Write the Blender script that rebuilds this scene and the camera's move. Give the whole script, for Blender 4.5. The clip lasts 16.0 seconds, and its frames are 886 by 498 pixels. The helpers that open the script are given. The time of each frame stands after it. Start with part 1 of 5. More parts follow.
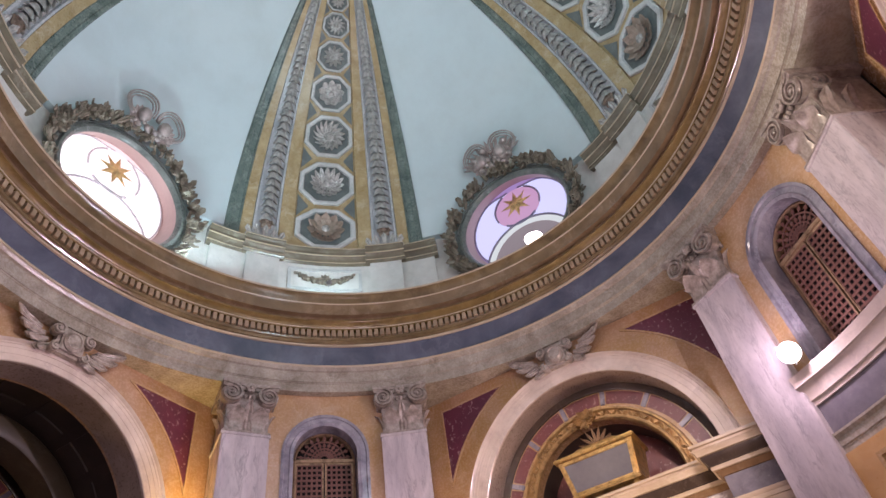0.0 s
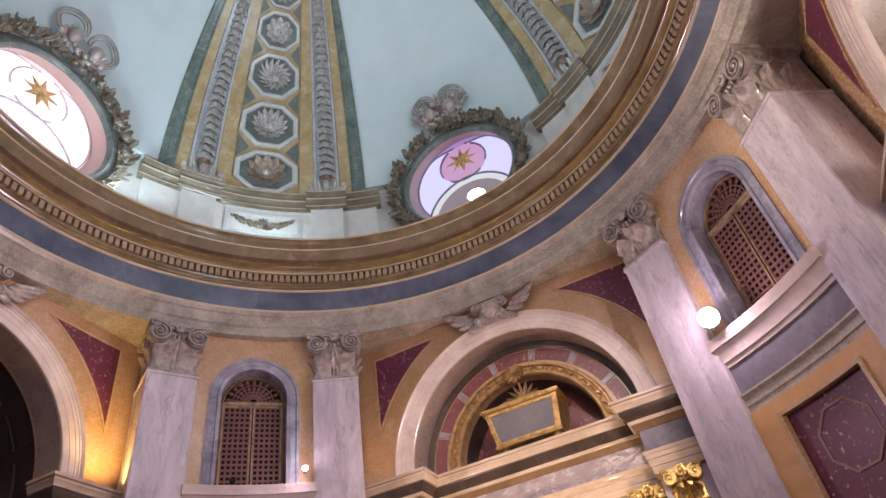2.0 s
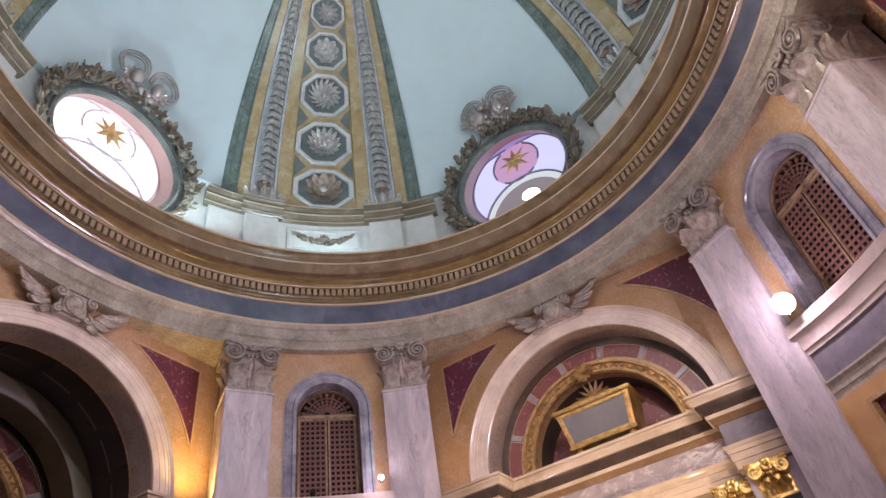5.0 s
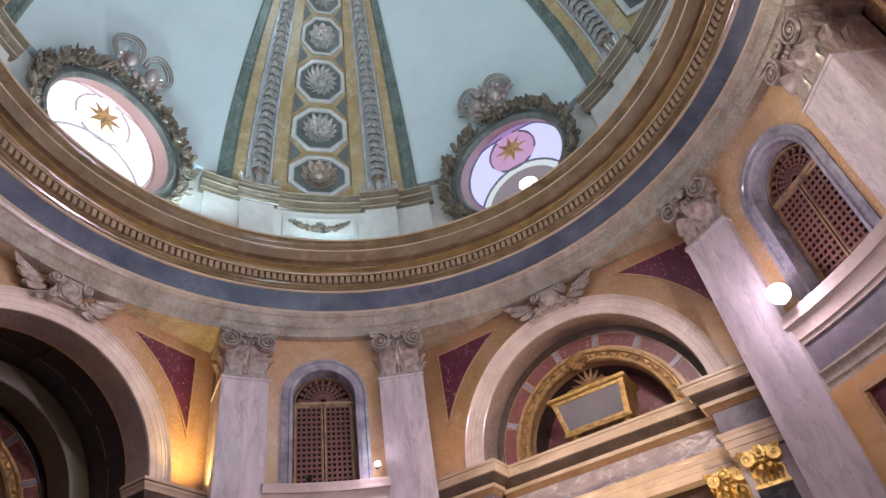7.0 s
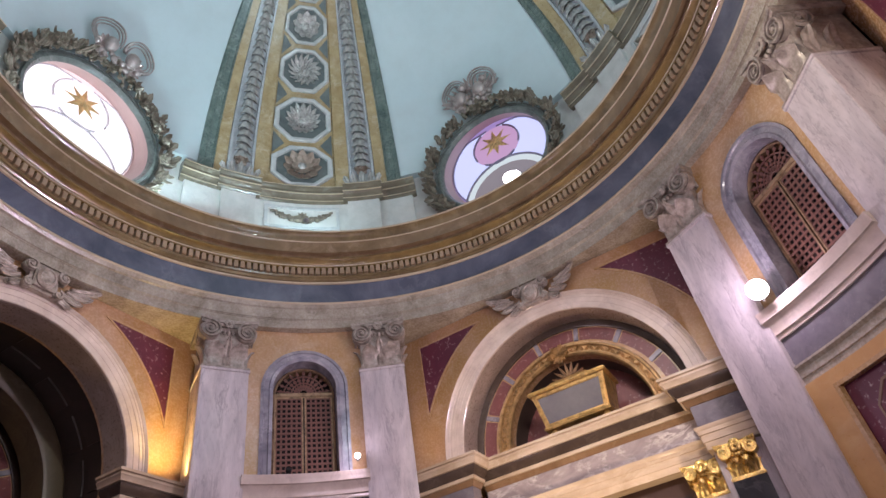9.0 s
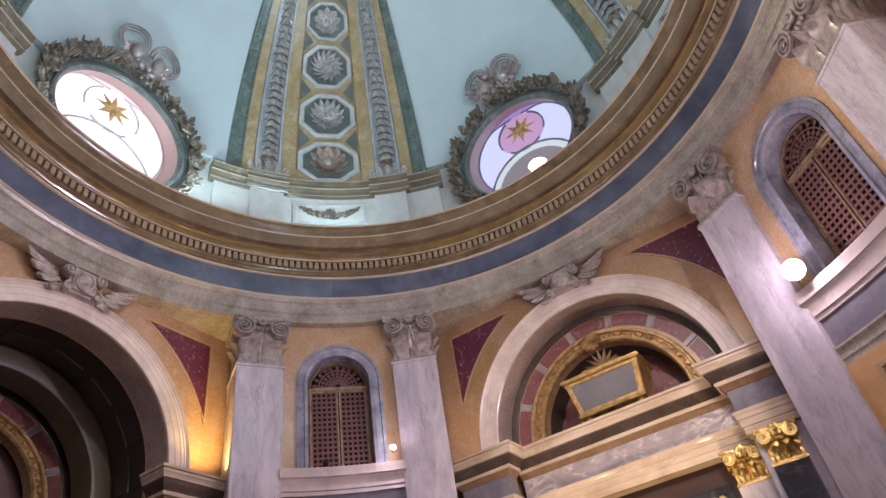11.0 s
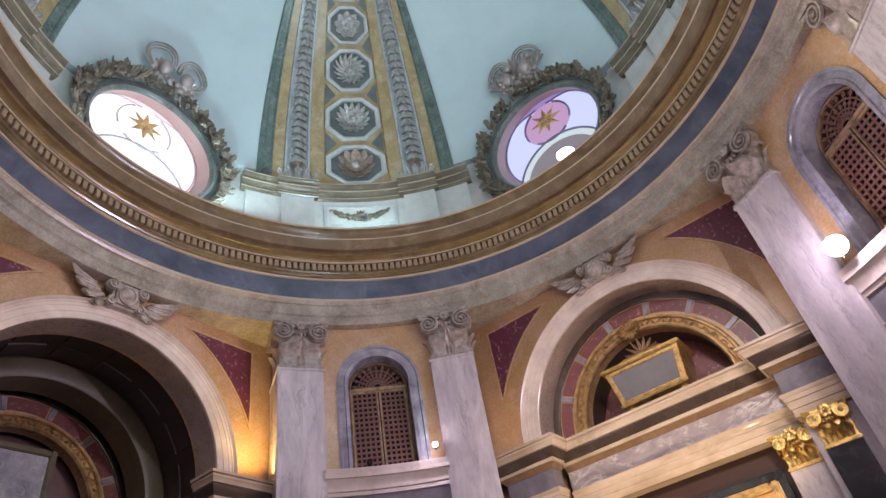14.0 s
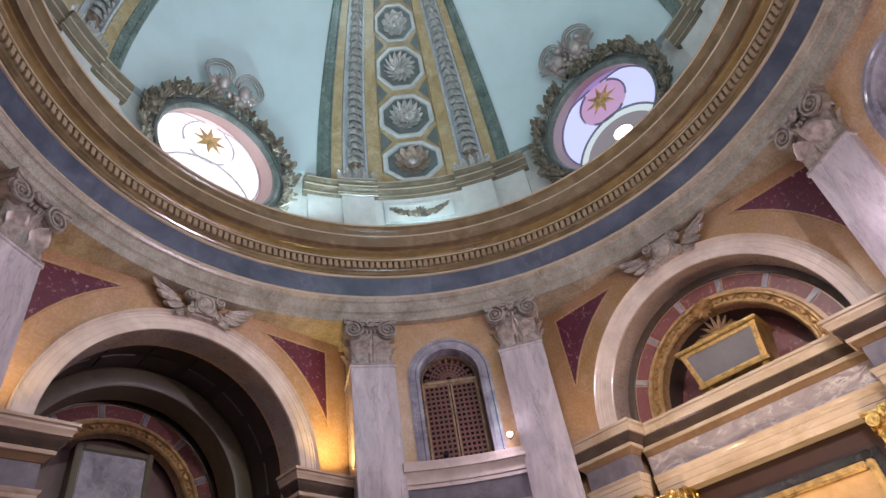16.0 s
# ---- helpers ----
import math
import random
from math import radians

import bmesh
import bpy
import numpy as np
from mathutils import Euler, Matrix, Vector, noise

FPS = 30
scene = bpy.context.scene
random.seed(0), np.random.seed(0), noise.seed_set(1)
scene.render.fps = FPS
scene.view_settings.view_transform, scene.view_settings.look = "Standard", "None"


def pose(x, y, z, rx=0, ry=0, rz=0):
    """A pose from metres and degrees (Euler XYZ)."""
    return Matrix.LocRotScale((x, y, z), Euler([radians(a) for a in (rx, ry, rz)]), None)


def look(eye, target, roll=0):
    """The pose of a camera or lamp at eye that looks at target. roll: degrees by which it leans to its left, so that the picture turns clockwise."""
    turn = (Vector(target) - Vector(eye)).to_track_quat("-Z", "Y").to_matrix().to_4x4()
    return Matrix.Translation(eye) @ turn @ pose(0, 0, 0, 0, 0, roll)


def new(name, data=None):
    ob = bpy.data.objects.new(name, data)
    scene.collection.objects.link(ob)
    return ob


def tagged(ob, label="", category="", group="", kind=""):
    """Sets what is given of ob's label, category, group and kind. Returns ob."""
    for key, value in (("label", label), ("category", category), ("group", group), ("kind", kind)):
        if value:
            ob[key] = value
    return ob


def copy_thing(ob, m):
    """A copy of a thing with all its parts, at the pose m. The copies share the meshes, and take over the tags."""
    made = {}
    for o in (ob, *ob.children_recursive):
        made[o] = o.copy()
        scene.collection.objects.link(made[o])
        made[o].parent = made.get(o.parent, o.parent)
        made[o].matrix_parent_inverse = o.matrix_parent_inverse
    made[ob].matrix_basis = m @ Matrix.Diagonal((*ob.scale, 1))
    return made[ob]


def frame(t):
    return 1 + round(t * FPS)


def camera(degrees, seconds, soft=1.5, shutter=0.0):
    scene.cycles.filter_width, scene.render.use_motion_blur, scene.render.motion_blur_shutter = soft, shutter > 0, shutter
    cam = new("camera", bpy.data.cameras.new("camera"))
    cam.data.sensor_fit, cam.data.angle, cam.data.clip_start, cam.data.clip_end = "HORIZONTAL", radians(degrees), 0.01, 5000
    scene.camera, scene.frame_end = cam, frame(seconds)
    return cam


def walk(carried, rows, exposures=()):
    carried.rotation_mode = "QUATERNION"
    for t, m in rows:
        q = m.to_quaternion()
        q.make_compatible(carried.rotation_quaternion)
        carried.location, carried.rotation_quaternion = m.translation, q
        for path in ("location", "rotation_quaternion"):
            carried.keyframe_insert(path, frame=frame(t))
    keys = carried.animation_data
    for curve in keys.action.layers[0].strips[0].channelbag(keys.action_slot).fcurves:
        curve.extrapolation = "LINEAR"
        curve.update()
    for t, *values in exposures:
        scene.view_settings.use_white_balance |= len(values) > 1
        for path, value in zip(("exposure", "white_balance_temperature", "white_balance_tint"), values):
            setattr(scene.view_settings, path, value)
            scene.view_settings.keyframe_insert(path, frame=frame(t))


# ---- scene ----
cam = camera(69.7, 16.0)
PATH = [
    (0, (-0.943, -5.047, 1.626), (0.247, -1.710, 5.155), -10.52),
    (0.5, (-0.931, -5.035, 1.598), (0.335, -1.651, 5.054), -10.25),
    (1, (-0.925, -4.998, 1.585), (0.467, -1.582, 4.960), -10.61),
    (1.5, (-0.916, -4.997, 1.578), (0.615, -1.562, 4.872), -10.82),
    (2, (-0.892, -4.987, 1.565), (0.752, -1.535, 4.787), -10.87),
    (2.5, (-0.854, -4.986, 1.563), (0.797, -1.499, 4.744), -11.14),
    (3, (-0.837, -5.012, 1.565), (0.754, -1.521, 4.771), -11.15),
    (3.5, (-0.813, -5.021, 1.571), (0.703, -1.529, 4.812), -11.15),
    (4, (-0.800, -5.036, 1.567), (0.563, -1.522, 4.852), -11.00),
    (4.2, (-0.801, -5.040, 1.562), (0.499, -1.525, 4.873), -10.74),
    (6.3, (-0.920, -5.047, 1.581), (0.211, -1.434, 4.847), -10.49),
    (6.5, (-0.919, -5.049, 1.582), (0.248, -1.437, 4.836), -10.56),
    (7, (-0.922, -5.043, 1.588), (0.318, -1.430, 4.813), -10.52),
    (7.5, (-0.933, -5.036, 1.587), (0.333, -1.418, 4.798), -10.47),
    (8, (-0.942, -5.020, 1.577), (0.347, -1.402, 4.779), -10.51),
    (8.5, (-0.949, -5.019, 1.572), (0.399, -1.409, 4.758), -10.86),
    (9, (-0.943, -5.012, 1.580), (0.438, -1.399, 4.748), -11.01),
    (11.5, (-0.864, -5.028, 1.598), (0.226, -1.289, 4.734), -10.84),
    (12, (-0.858, -5.027, 1.589), (0.201, -1.269, 4.712), -11.09),
    (12.5, (-0.853, -5.019, 1.592), (0.176, -1.240, 4.700), -11.29),
    (13, (-0.856, -5.028, 1.584), (0.137, -1.233, 4.685), -11.39),
    (13.5, (-0.850, -5.019, 1.591), (0.099, -1.232, 4.714), -11.22),
    (14, (-0.843, -5.026, 1.591), (0.049, -1.257, 4.753), -11.46),
    (14.5, (-0.836, -5.031, 1.595), (0.011, -1.269, 4.777), -11.73),
    (15, (-0.834, -5.039, 1.586), (-0.066, -1.276, 4.788), -11.65),
    (15.5, (-0.820, -5.059, 1.600), (-0.211, -1.282, 4.819), -11.12),
    (16, (-0.818, -5.068, 1.604), (-0.420, -1.226, 4.780), -10.73),]
EXPOSURES = [(0.0, -0.06, 6450, 25), (2.0, -0.04, 6480, 26), (3.5, -0.05, 6420, 25), (7.0, -0.06, 6230, 20), (12.5, -0.08, 6060, 17), (16.0, -0.09, 6080, 14)]
walk(cam, [(t, look(eye, target, roll)) for t, eye, target, roll in PATH], EXPOSURES)

# ---------------------------------------------------------------- world and lamps
world = bpy.data.worlds.new("sky")
world.use_nodes = True
scene.world = world
world.node_tree.nodes["Background"].inputs["Color"].default_value = (0.75, 0.85, 1.0, 1)
world.node_tree.nodes["Background"].inputs["Strength"].default_value = 0.4


def lamp(kind, where, aim, power, colour, size=0.2, spread=120.0):
    data = bpy.data.lights.new("lamp", kind)
    data.energy, data.color = power, colour
    if kind == "AREA":
        data.shape, data.size = "DISK", size
        data.spread = radians(spread)
    elif kind == "SPOT":
        data.shadow_soft_size, data.spot_size, data.spot_blend = size, radians(spread), 0.8
    else:
        data.shadow_soft_size = size
    ob = new("lamp", data)
    ob.matrix_world = look(where, aim)
    return ob


def polar(r, az, z):
    return (r * math.cos(radians(az)), r * math.sin(radians(az)), z)


COOL, NEUTRAL, PINK, WARM = (0.66, 0.96, 1.0), (1.0, 0.92, 0.92), (1.0, 0.82, 0.93), (1.0, 0.72, 0.40)
# floodlights that stand on the great cornice and light the dome; after the first two, all are added out of view
DOME_LAMPS = [(118.6, 85), (40.7, 22), (-27.0, 60), (153.0, 14), (207.0, 5), (243.0, 5), (297.0, 215)]
for az, power in DOME_LAMPS:
    lamp("AREA", polar(5.82, az, 11.50), polar(-1.8 if az == 118.6 else 1.0, az + 180, 19.0), power, COOL, 0.75 if az == 118.6 else 0.3, 148 if az == 118.6 else 170)
# a small one that lies low behind the cornice edge and is turned to the attic
lamp("AREA", polar(5.42, 90, 11.36), polar(6.2, 90, 12.0), 20, COOL, 0.12, 170)
# floodlights on the window sills, which light the lower walls across the room; the last three are unseen, added by
# symmetry
SILL_LAMPS = [(6.9, 290), (81.5, 115), (172.4, 58), (262.4, 85), (277.6, 25)]
for az, power in SILL_LAMPS:
    lamp("AREA", polar(5.60, az, 6.15), polar(2.0, az + 180, 7.8), power, PINK, 0.14, 160)
lamp("POINT", polar(5.58, 7.2, 6.16), (0, 0, 6), 60, PINK, 0.06)
lamp("POINT", polar(5.72, 82.2, 6.10), (0, 0, 6), 12, PINK, 0.05)
# warm spots added low before the altar to brighten it, without fixtures
ALTAR_LAMPS = [(1.0, 5.35, 3.4), (-1.0, 5.35, 3.4)]
for x, y, z in ALTAR_LAMPS:
    m = Matrix.Rotation(radians(45 - 90), 4, "Z")
    lamp("SPOT", m @ Vector((x, y, z)), m @ Vector((x * 0.6, 6.3, 5.6)), 115, WARM, 0.08, 120)
# an unseen narrow spot, added at the rear sill to brighten the altar
m = Matrix.Rotation(radians(45 - 90), 4, "Z")
lamp("SPOT", polar(5.55, 277.6, 6.3), m @ Vector((-0.35, 6.3, 5.3)), 2500, (1.0, 0.83, 0.68), 0.08, 35)
# unseen spots on the great cornice, each turned down across the room to one great arch; the first follows a shadow
# edge, the others are added to brighten
ARCH_SPOTS = [(297.0, 135, (0.2, 6.6, 6.3), 1800, (1.0, 0.90, 0.76), 27), (243.0, 45, (0.0, 6.4, 6.0), 1500, (1.0, 0.88, 0.80), 27), (153.0, 315, (-2.6, 6.3, 7.7), 3200, (1.0, 0.88, 0.66), 24)]
for az, arch, aim, power, colour, beam in ARCH_SPOTS:
    m = Matrix.Rotation(radians(arch - 90), 4, "Z")
    lamp("SPOT", polar(5.40, az, 11.55), m @ Vector(aim), power, colour, 0.06, beam)
# small warm uplights that lie on top of the impost blocks
IMPOST_LAMPS = [(az, x, {45: 1.5, 135: 20 if x > 0 else 8}[az]) for az in (45, 135) for x in (-2.74, 2.74)]
for az, x, power in IMPOST_LAMPS:
    m = Matrix.Rotation(radians(az - 90), 4, "Z")
    lamp("AREA", m @ Vector((x, 5.67, 5.93)), m @ Vector((x * 1.02, 6.22, 7.9)), power, (1.0, 0.68, 0.20), 0.16, 100)
# an area lamp added inside the bright chapel for its daylight; it has no window
m = Matrix.Rotation(radians(315 - 90), 4, "Z")
lamp("AREA", m @ Vector((1.6, 7.6, 4.2)), m @ Vector((-0.5, 7.2, 7.6)), 170, (1.0, 0.93, 0.80), 1.0, 170)

# ---------------------------------------------------------------- small tools
R0 = 6.0            # face of pilasters and architrave
Z_ARCHI = 8.95      # underside of the architrave
Z_IMPOST = 5.88     # top of the impost cornice
ARCH_D, ARCH_Z, ARCH_RI, ARCH_RO = 6.24, 6.02, 2.14, 2.48
DOME_R, DOME_Z = 6.38, 13.1
OC_SLOPE = 0.70      # rise of the round windows' reveals per metre


def turn(az):
    """Bay frame: local y points outwards at the azimuth az, local x to the right as seen from inside."""
    return Matrix.Rotation(radians(az - 90), 4, "Z")


def finish(bm, mat, smooth=35):
    me = bpy.data.meshes.new("mesh")
    bmesh.ops.recalc_face_normals(bm, faces=bm.faces)
    bm.to_mesh(me)
    bm.free()
    me.materials.append(mat)
    if smooth:
        me.polygons.foreach_set("use_smooth", [True] * len(me.polygons))
        me.set_sharp_from_angle(angle=radians(smooth))
    return me


def thing(name, label, category, group="", m=None, kind=""):
    ob = new(name)
    ob.empty_display_size = 0.2
    if m is not None:
        ob.matrix_world = m
    return tagged(ob, label, category, group, kind)


def solid(name, bm, mat, label, category, m=None, kind="", group="", smooth=35):
    ob = new(name, finish(bm, mat, smooth))
    if m is not None:
        ob.matrix_world = m
    return tagged(ob, label, category, group, kind)


def part(name, bm, mat, parent, label="", m=None, smooth=35):
    ob = new(name, finish(bm, mat, smooth) if isinstance(bm, bmesh.types.BMesh) else bm)
    ob.parent = parent
    if m is not None:
        ob.matrix_local = m
    if label:
        ob["label"] = label
    return ob


def box(bm, x0, x1, y0, y1, z0, z1, bevel=0.0, m=None):
    mat = Matrix.LocRotScale(((x0 + x1) / 2, (y0 + y1) / 2, (z0 + z1) / 2), None, (abs(x1 - x0), abs(y1 - y0), abs(z1 - z0)))
    got = bmesh.ops.create_cube(bm, size=1, matrix=mat)
    vs = got["verts"]
    if bevel:
        es = list({e for v in vs for e in v.link_edges})
        vs = bmesh.ops.bevel(bm, geom=es, offset=bevel, segments=2, affect="EDGES")["verts"]
    if m is not None:
        bmesh.ops.transform(bm, matrix=m, verts=list(set(vs)))
    return vs


def grid(bm, rows, closed_u=False, closed_v=False):
    """Faces over rows of points; u runs along a row, v from row to row."""
    vs = [[bm.verts.new(p) for p in row] for row in rows]
    n, k = len(vs), len(vs[0])
    for i in range(n if closed_v else n - 1):
        for j in range(k if closed_u else k - 1):
            a, b = vs[i], vs[(i + 1) % n]
            bm.faces.new((a[j], a[(j + 1) % k], b[(j + 1) % k], b[j]))
    return vs


def cap(bm, ring):
    try:
        bm.faces.new(ring)
    except ValueError:
        pass


def revolve(bm, profile, a0=0.0, a1=360.0, seg=192, closed=True, ends=False):
    """Turn a profile of (r, z) about the vertical axis; azimuths as in the plan."""
    full = abs(a1 - a0) >= 359.9
    n = seg if full else seg + 1
    rows = []
    for i in range(n):
        a = radians(a0 + (a1 - a0) * i / seg)
        rows.append([(r * math.cos(a), r * math.sin(a), z) for r, z in profile])
    vs = grid(bm, rows, closed_u=closed, closed_v=full)
    if ends and not full:
        cap(bm, vs[0])
        cap(bm, vs[-1])


def lathe(bm, profile, seg=20, m=None):
    """A round solid about local z from a profile of (r, z), closed top and bottom."""
    rows = [[(r * math.cos(2 * math.pi * i / seg), r * math.sin(2 * math.pi * i / seg), z) for i in range(seg)] for r, z in profile]
    vs = grid(bm, rows, closed_u=True)
    cap(bm, vs[0])
    cap(bm, vs[-1])
    if m is not None:
        bmesh.ops.transform(bm, matrix=m, verts=[v for row in vs for v in row])


def arch_sweep(bm, profile, zc, foot=0.0, n=48, a0=0.0, a1=180.0, closed=True):
    """Sweep a profile of (r, y) round an arch about (0, zc); foot: straight legs below the springing."""
    path = [(math.cos(radians(a)), math.sin(radians(a)), 0.0) for a in np.linspace(a0, a1, n + 1)]
    if foot:
        path = [(1.0, 0.0, -foot)] + path + [(-1.0, 0.0, -foot)]
    rows = [[(r * c, y, zc + r * s + d) for r, y in profile] for c, s, d in path]
    vs = grid(bm, rows, closed_u=closed)
    if closed and not (a1 - a0 > 359):
        cap(bm, vs[0])
        cap(bm, vs[-1])


def arched_wall(bm, x0, x1, z0, z1, half, zs, sill, y, thick, curved=False, cols=12):
    """A wall with one round-headed opening through it; curved: x runs along a cylinder of radius y."""
    def at(x, yy, z):
        return (yy * math.sin(x / y), yy * math.cos(x / y), z) if curved else (x, yy, z)

    def top(x):
        return zs + math.sqrt(max(half * half - x * x, 0))

    xs = list(np.linspace(x0, -half, cols // 3 + 1))[:-1] + [-half * math.cos(math.pi * i / 32) for i in range(33)] + list(np.linspace(half, x1, cols // 3 + 1))[1:]
    for yy in (y, y + thick):
        for a, b in zip(xs, xs[1:]):
            mid = (a + b) / 2
            spans = [((z0, z0), (z1, z1))]
            if abs(mid) < half:
                spans = [((top(a), top(b)), (z1, z1))]
                if sill > z0:
                    spans.append(((z0, z0), (sill, sill)))
            for (la, lb), (ha, hb) in spans:
                bm.faces.new([bm.verts.new(at(*p)) for p in ((a, yy, la), (b, yy, lb), (b, yy, hb), (a, yy, ha))])
    edge = [(-half, max(sill, z0))] + [(x, top(x)) for x in xs if abs(x) <= half + 1e-6] + [(half, max(sill, z0))]
    if sill > z0:
        edge.append(edge[0])
    grid(bm, [[at(x, y, z), at(x, y + thick, z)] for x, z in edge])
    for x in (x0, x1):
        bm.faces.new([bm.verts.new(at(*p)) for p in ((x, y, z0), (x, y + thick, z0), (x, y + thick, z1), (x, y, z1))])
    bmesh.ops.remove_doubles(bm, verts=bm.verts, dist=0.0005)


def moulding(bm, profile, x0, x1, y0, base, mitre=True):
    """A straight run along x of a profile of (out, z); out is measured inwards from y0. Returned at both ends when mitred."""
    rows = []
    for x, sgn in ((x0, -1), (x1, 1)):
        rows.append([(x + (sgn * o if mitre else 0), y0 - o, base + z) for o, z in profile] + [(x + (sgn * profile[-1][0] if mitre else 0), y0 + 0.3, base + profile[-1][1]), (x + (sgn * profile[0][0] if mitre else 0), y0 + 0.3, base + profile[0][1])])
    vs = grid(bm, rows, closed_u=True)
    k = len(profile)
    for r, x in ((rows[0], x0), (rows[1], x1)):
        # the returned end: each step of the profile runs back to the wall
        ring = r[:k]
        back = [(px, y0 + 0.3, pz) for px, _, pz in ring]
        grid(bm, [ring, back])
        cap(bm, [bm.verts.new(p) for p in back])


# ---------------------------------------------------------------- materials
def nodes_of(name):
    mat = bpy.data.materials.new(name)
    mat.use_nodes = True
    nt = mat.node_tree
    return mat, nt, nt.nodes["Principled BSDF"]


def ramp(nt, stops):
    r = nt.nodes.new("ShaderNodeValToRGB")
    while len(r.color_ramp.elements) < len(stops):
        r.color_ramp.elements.new(0.5)
    for e, (p, c) in zip(r.color_ramp.elements, stops):
        e.position, e.color = p, (*c, 1) if len(c) == 3 else c
    return r


def coords(nt, shift=True):
    tc = nt.nodes.new("ShaderNodeTexCoord")
    if not shift:
        return tc.outputs["Object"]
    oi, mul, add = nt.nodes.new("ShaderNodeObjectInfo"), nt.nodes.new("ShaderNodeMath"), nt.nodes.new("ShaderNodeVectorMath")
    mul.operation, mul.inputs[1].default_value = "MULTIPLY", 37.0
    nt.links.new(oi.outputs["Random"], mul.inputs[0])
    nt.links.new(tc.outputs["Object"], add.inputs[0])
    nt.links.new(mul.outputs[0], add.inputs[1])
    return add.outputs[0]


def noise_tex(nt, co, scale, detail=6, rough=0.6, distort=0.0):
    n = nt.nodes.new("ShaderNodeTexNoise")
    n.inputs["Scale"].default_value, n.inputs["Detail"].default_value = scale, detail
    n.inputs["Roughness"].default_value, n.inputs["Distortion"].default_value = rough, distort
    nt.links.new(co, n.inputs["Vector"])
    return n.outputs["Fac"]


def blend(nt, fac, a, b, mode="MIX"):
    mx = nt.nodes.new("ShaderNodeMix")
    mx.data_type, mx.blend_type = "RGBA", mode
    for sock, v in ((mx.inputs["Factor"], fac), (mx.inputs["A"], a), (mx.inputs["B"], b)):
        if isinstance(v, (int, float)):
            sock.default_value = v
        elif isinstance(v, tuple):
            sock.default_value = (*v, 1)
        else:
            nt.links.new(v, sock)
    return mx.outputs["Result"]


def relief(nt, bsdf, height, strength, dist=0.01):
    b = nt.nodes.new("ShaderNodeBump")
    b.inputs["Strength"].default_value, b.inputs["Distance"].default_value = strength, dist
    nt.links.new(height, b.inputs["Height"])
    nt.links.new(b.outputs["Normal"], bsdf.inputs["Normal"])


def marble(name, light, dark, vein, scale=1.2, gloss=0.3, veins=0.5, stretch=(1, 1, 1), metal=0.0):
    """Painted or real marble: clouds at one scale, thin warped veins at another, fine grain on top."""
    mat, nt, bsdf = nodes_of(name)
    co = coords(nt)
    mp = nt.nodes.new("ShaderNodeMapping")
    mp.inputs["Scale"].default_value = stretch
    nt.links.new(co, mp.inputs["Vector"])
    co = mp.outputs["Vector"]
    cloud = ramp(nt, [(0.3, dark), (0.7, light)])
    nt.links.new(noise_tex(nt, co, scale, 8, 0.62, 0.6), cloud.inputs["Fac"])
    line = ramp(nt, [(0.455, (0, 0, 0)), (0.5, (1, 1, 1)), (0.545, (0, 0, 0))])
    nt.links.new(noise_tex(nt, co, scale * 1.3, 11, 0.66, 0.5), line.inputs["Fac"])
    gap = ramp(nt, [(0.44, (0, 0, 0)), (0.64, (1, 1, 1))])
    nt.links.new(noise_tex(nt, co, scale * 1.1, 4, 0.6), gap.inputs["Fac"])
    broken = blend(nt, 1.0, line.outputs["Color"], gap.outputs["Color"], "MULTIPLY")
    k = nt.nodes.new("ShaderNodeMath")
    k.operation, k.inputs[1].default_value = "MULTIPLY", veins
    nt.links.new(broken, k.inputs[0])
    col = blend(nt, k.outputs[0], cloud.outputs["Color"], vein)
    grime = ramp(nt, [(0.35, (0.72, 0.69, 0.66)), (0.6, (1, 1, 1))])
    nt.links.new(noise_tex(nt, co, 3.2, 4, 0.6), grime.inputs["Fac"])
    col = blend(nt, 0.3, col, grime.outputs["Color"], "MULTIPLY")
    nt.links.new(col, bsdf.inputs["Base Color"])
    rr = ramp(nt, [(0.3, (gloss * 0.75,) * 3), (0.75, (min(gloss * 1.35, 1),) * 3)])
    fine = noise_tex(nt, co, 23, 4, 0.6)
    nt.links.new(fine, rr.inputs["Fac"])
    nt.links.new(rr.outputs["Color"], bsdf.inputs["Roughness"])
    bsdf.inputs["Metallic"].default_value = metal
    relief(nt, bsdf, noise_tex(nt, co, 5, 4, 0.5), 0.10, 0.01)
    return mat


def gilt(name, colour, gloss=0.32, metal=0.85, dirt=0.5):
    mat, nt, bsdf = nodes_of(name)
    co = coords(nt)
    c = ramp(nt, [(0.3, tuple(v * dirt * 0.6 for v in colour)), (0.55, colour)])
    nt.links.new(noise_tex(nt, co, 6, 6, 0.7), c.inputs["Fac"])
    nt.links.new(c.outputs["Color"], bsdf.inputs["Base Color"])
    bsdf.inputs["Metallic"].default_value, bsdf.inputs["Roughness"].default_value = metal, gloss
    relief(nt, bsdf, noise_tex(nt, co, 40, 5, 0.7), 0.35, 0.01)
    return mat


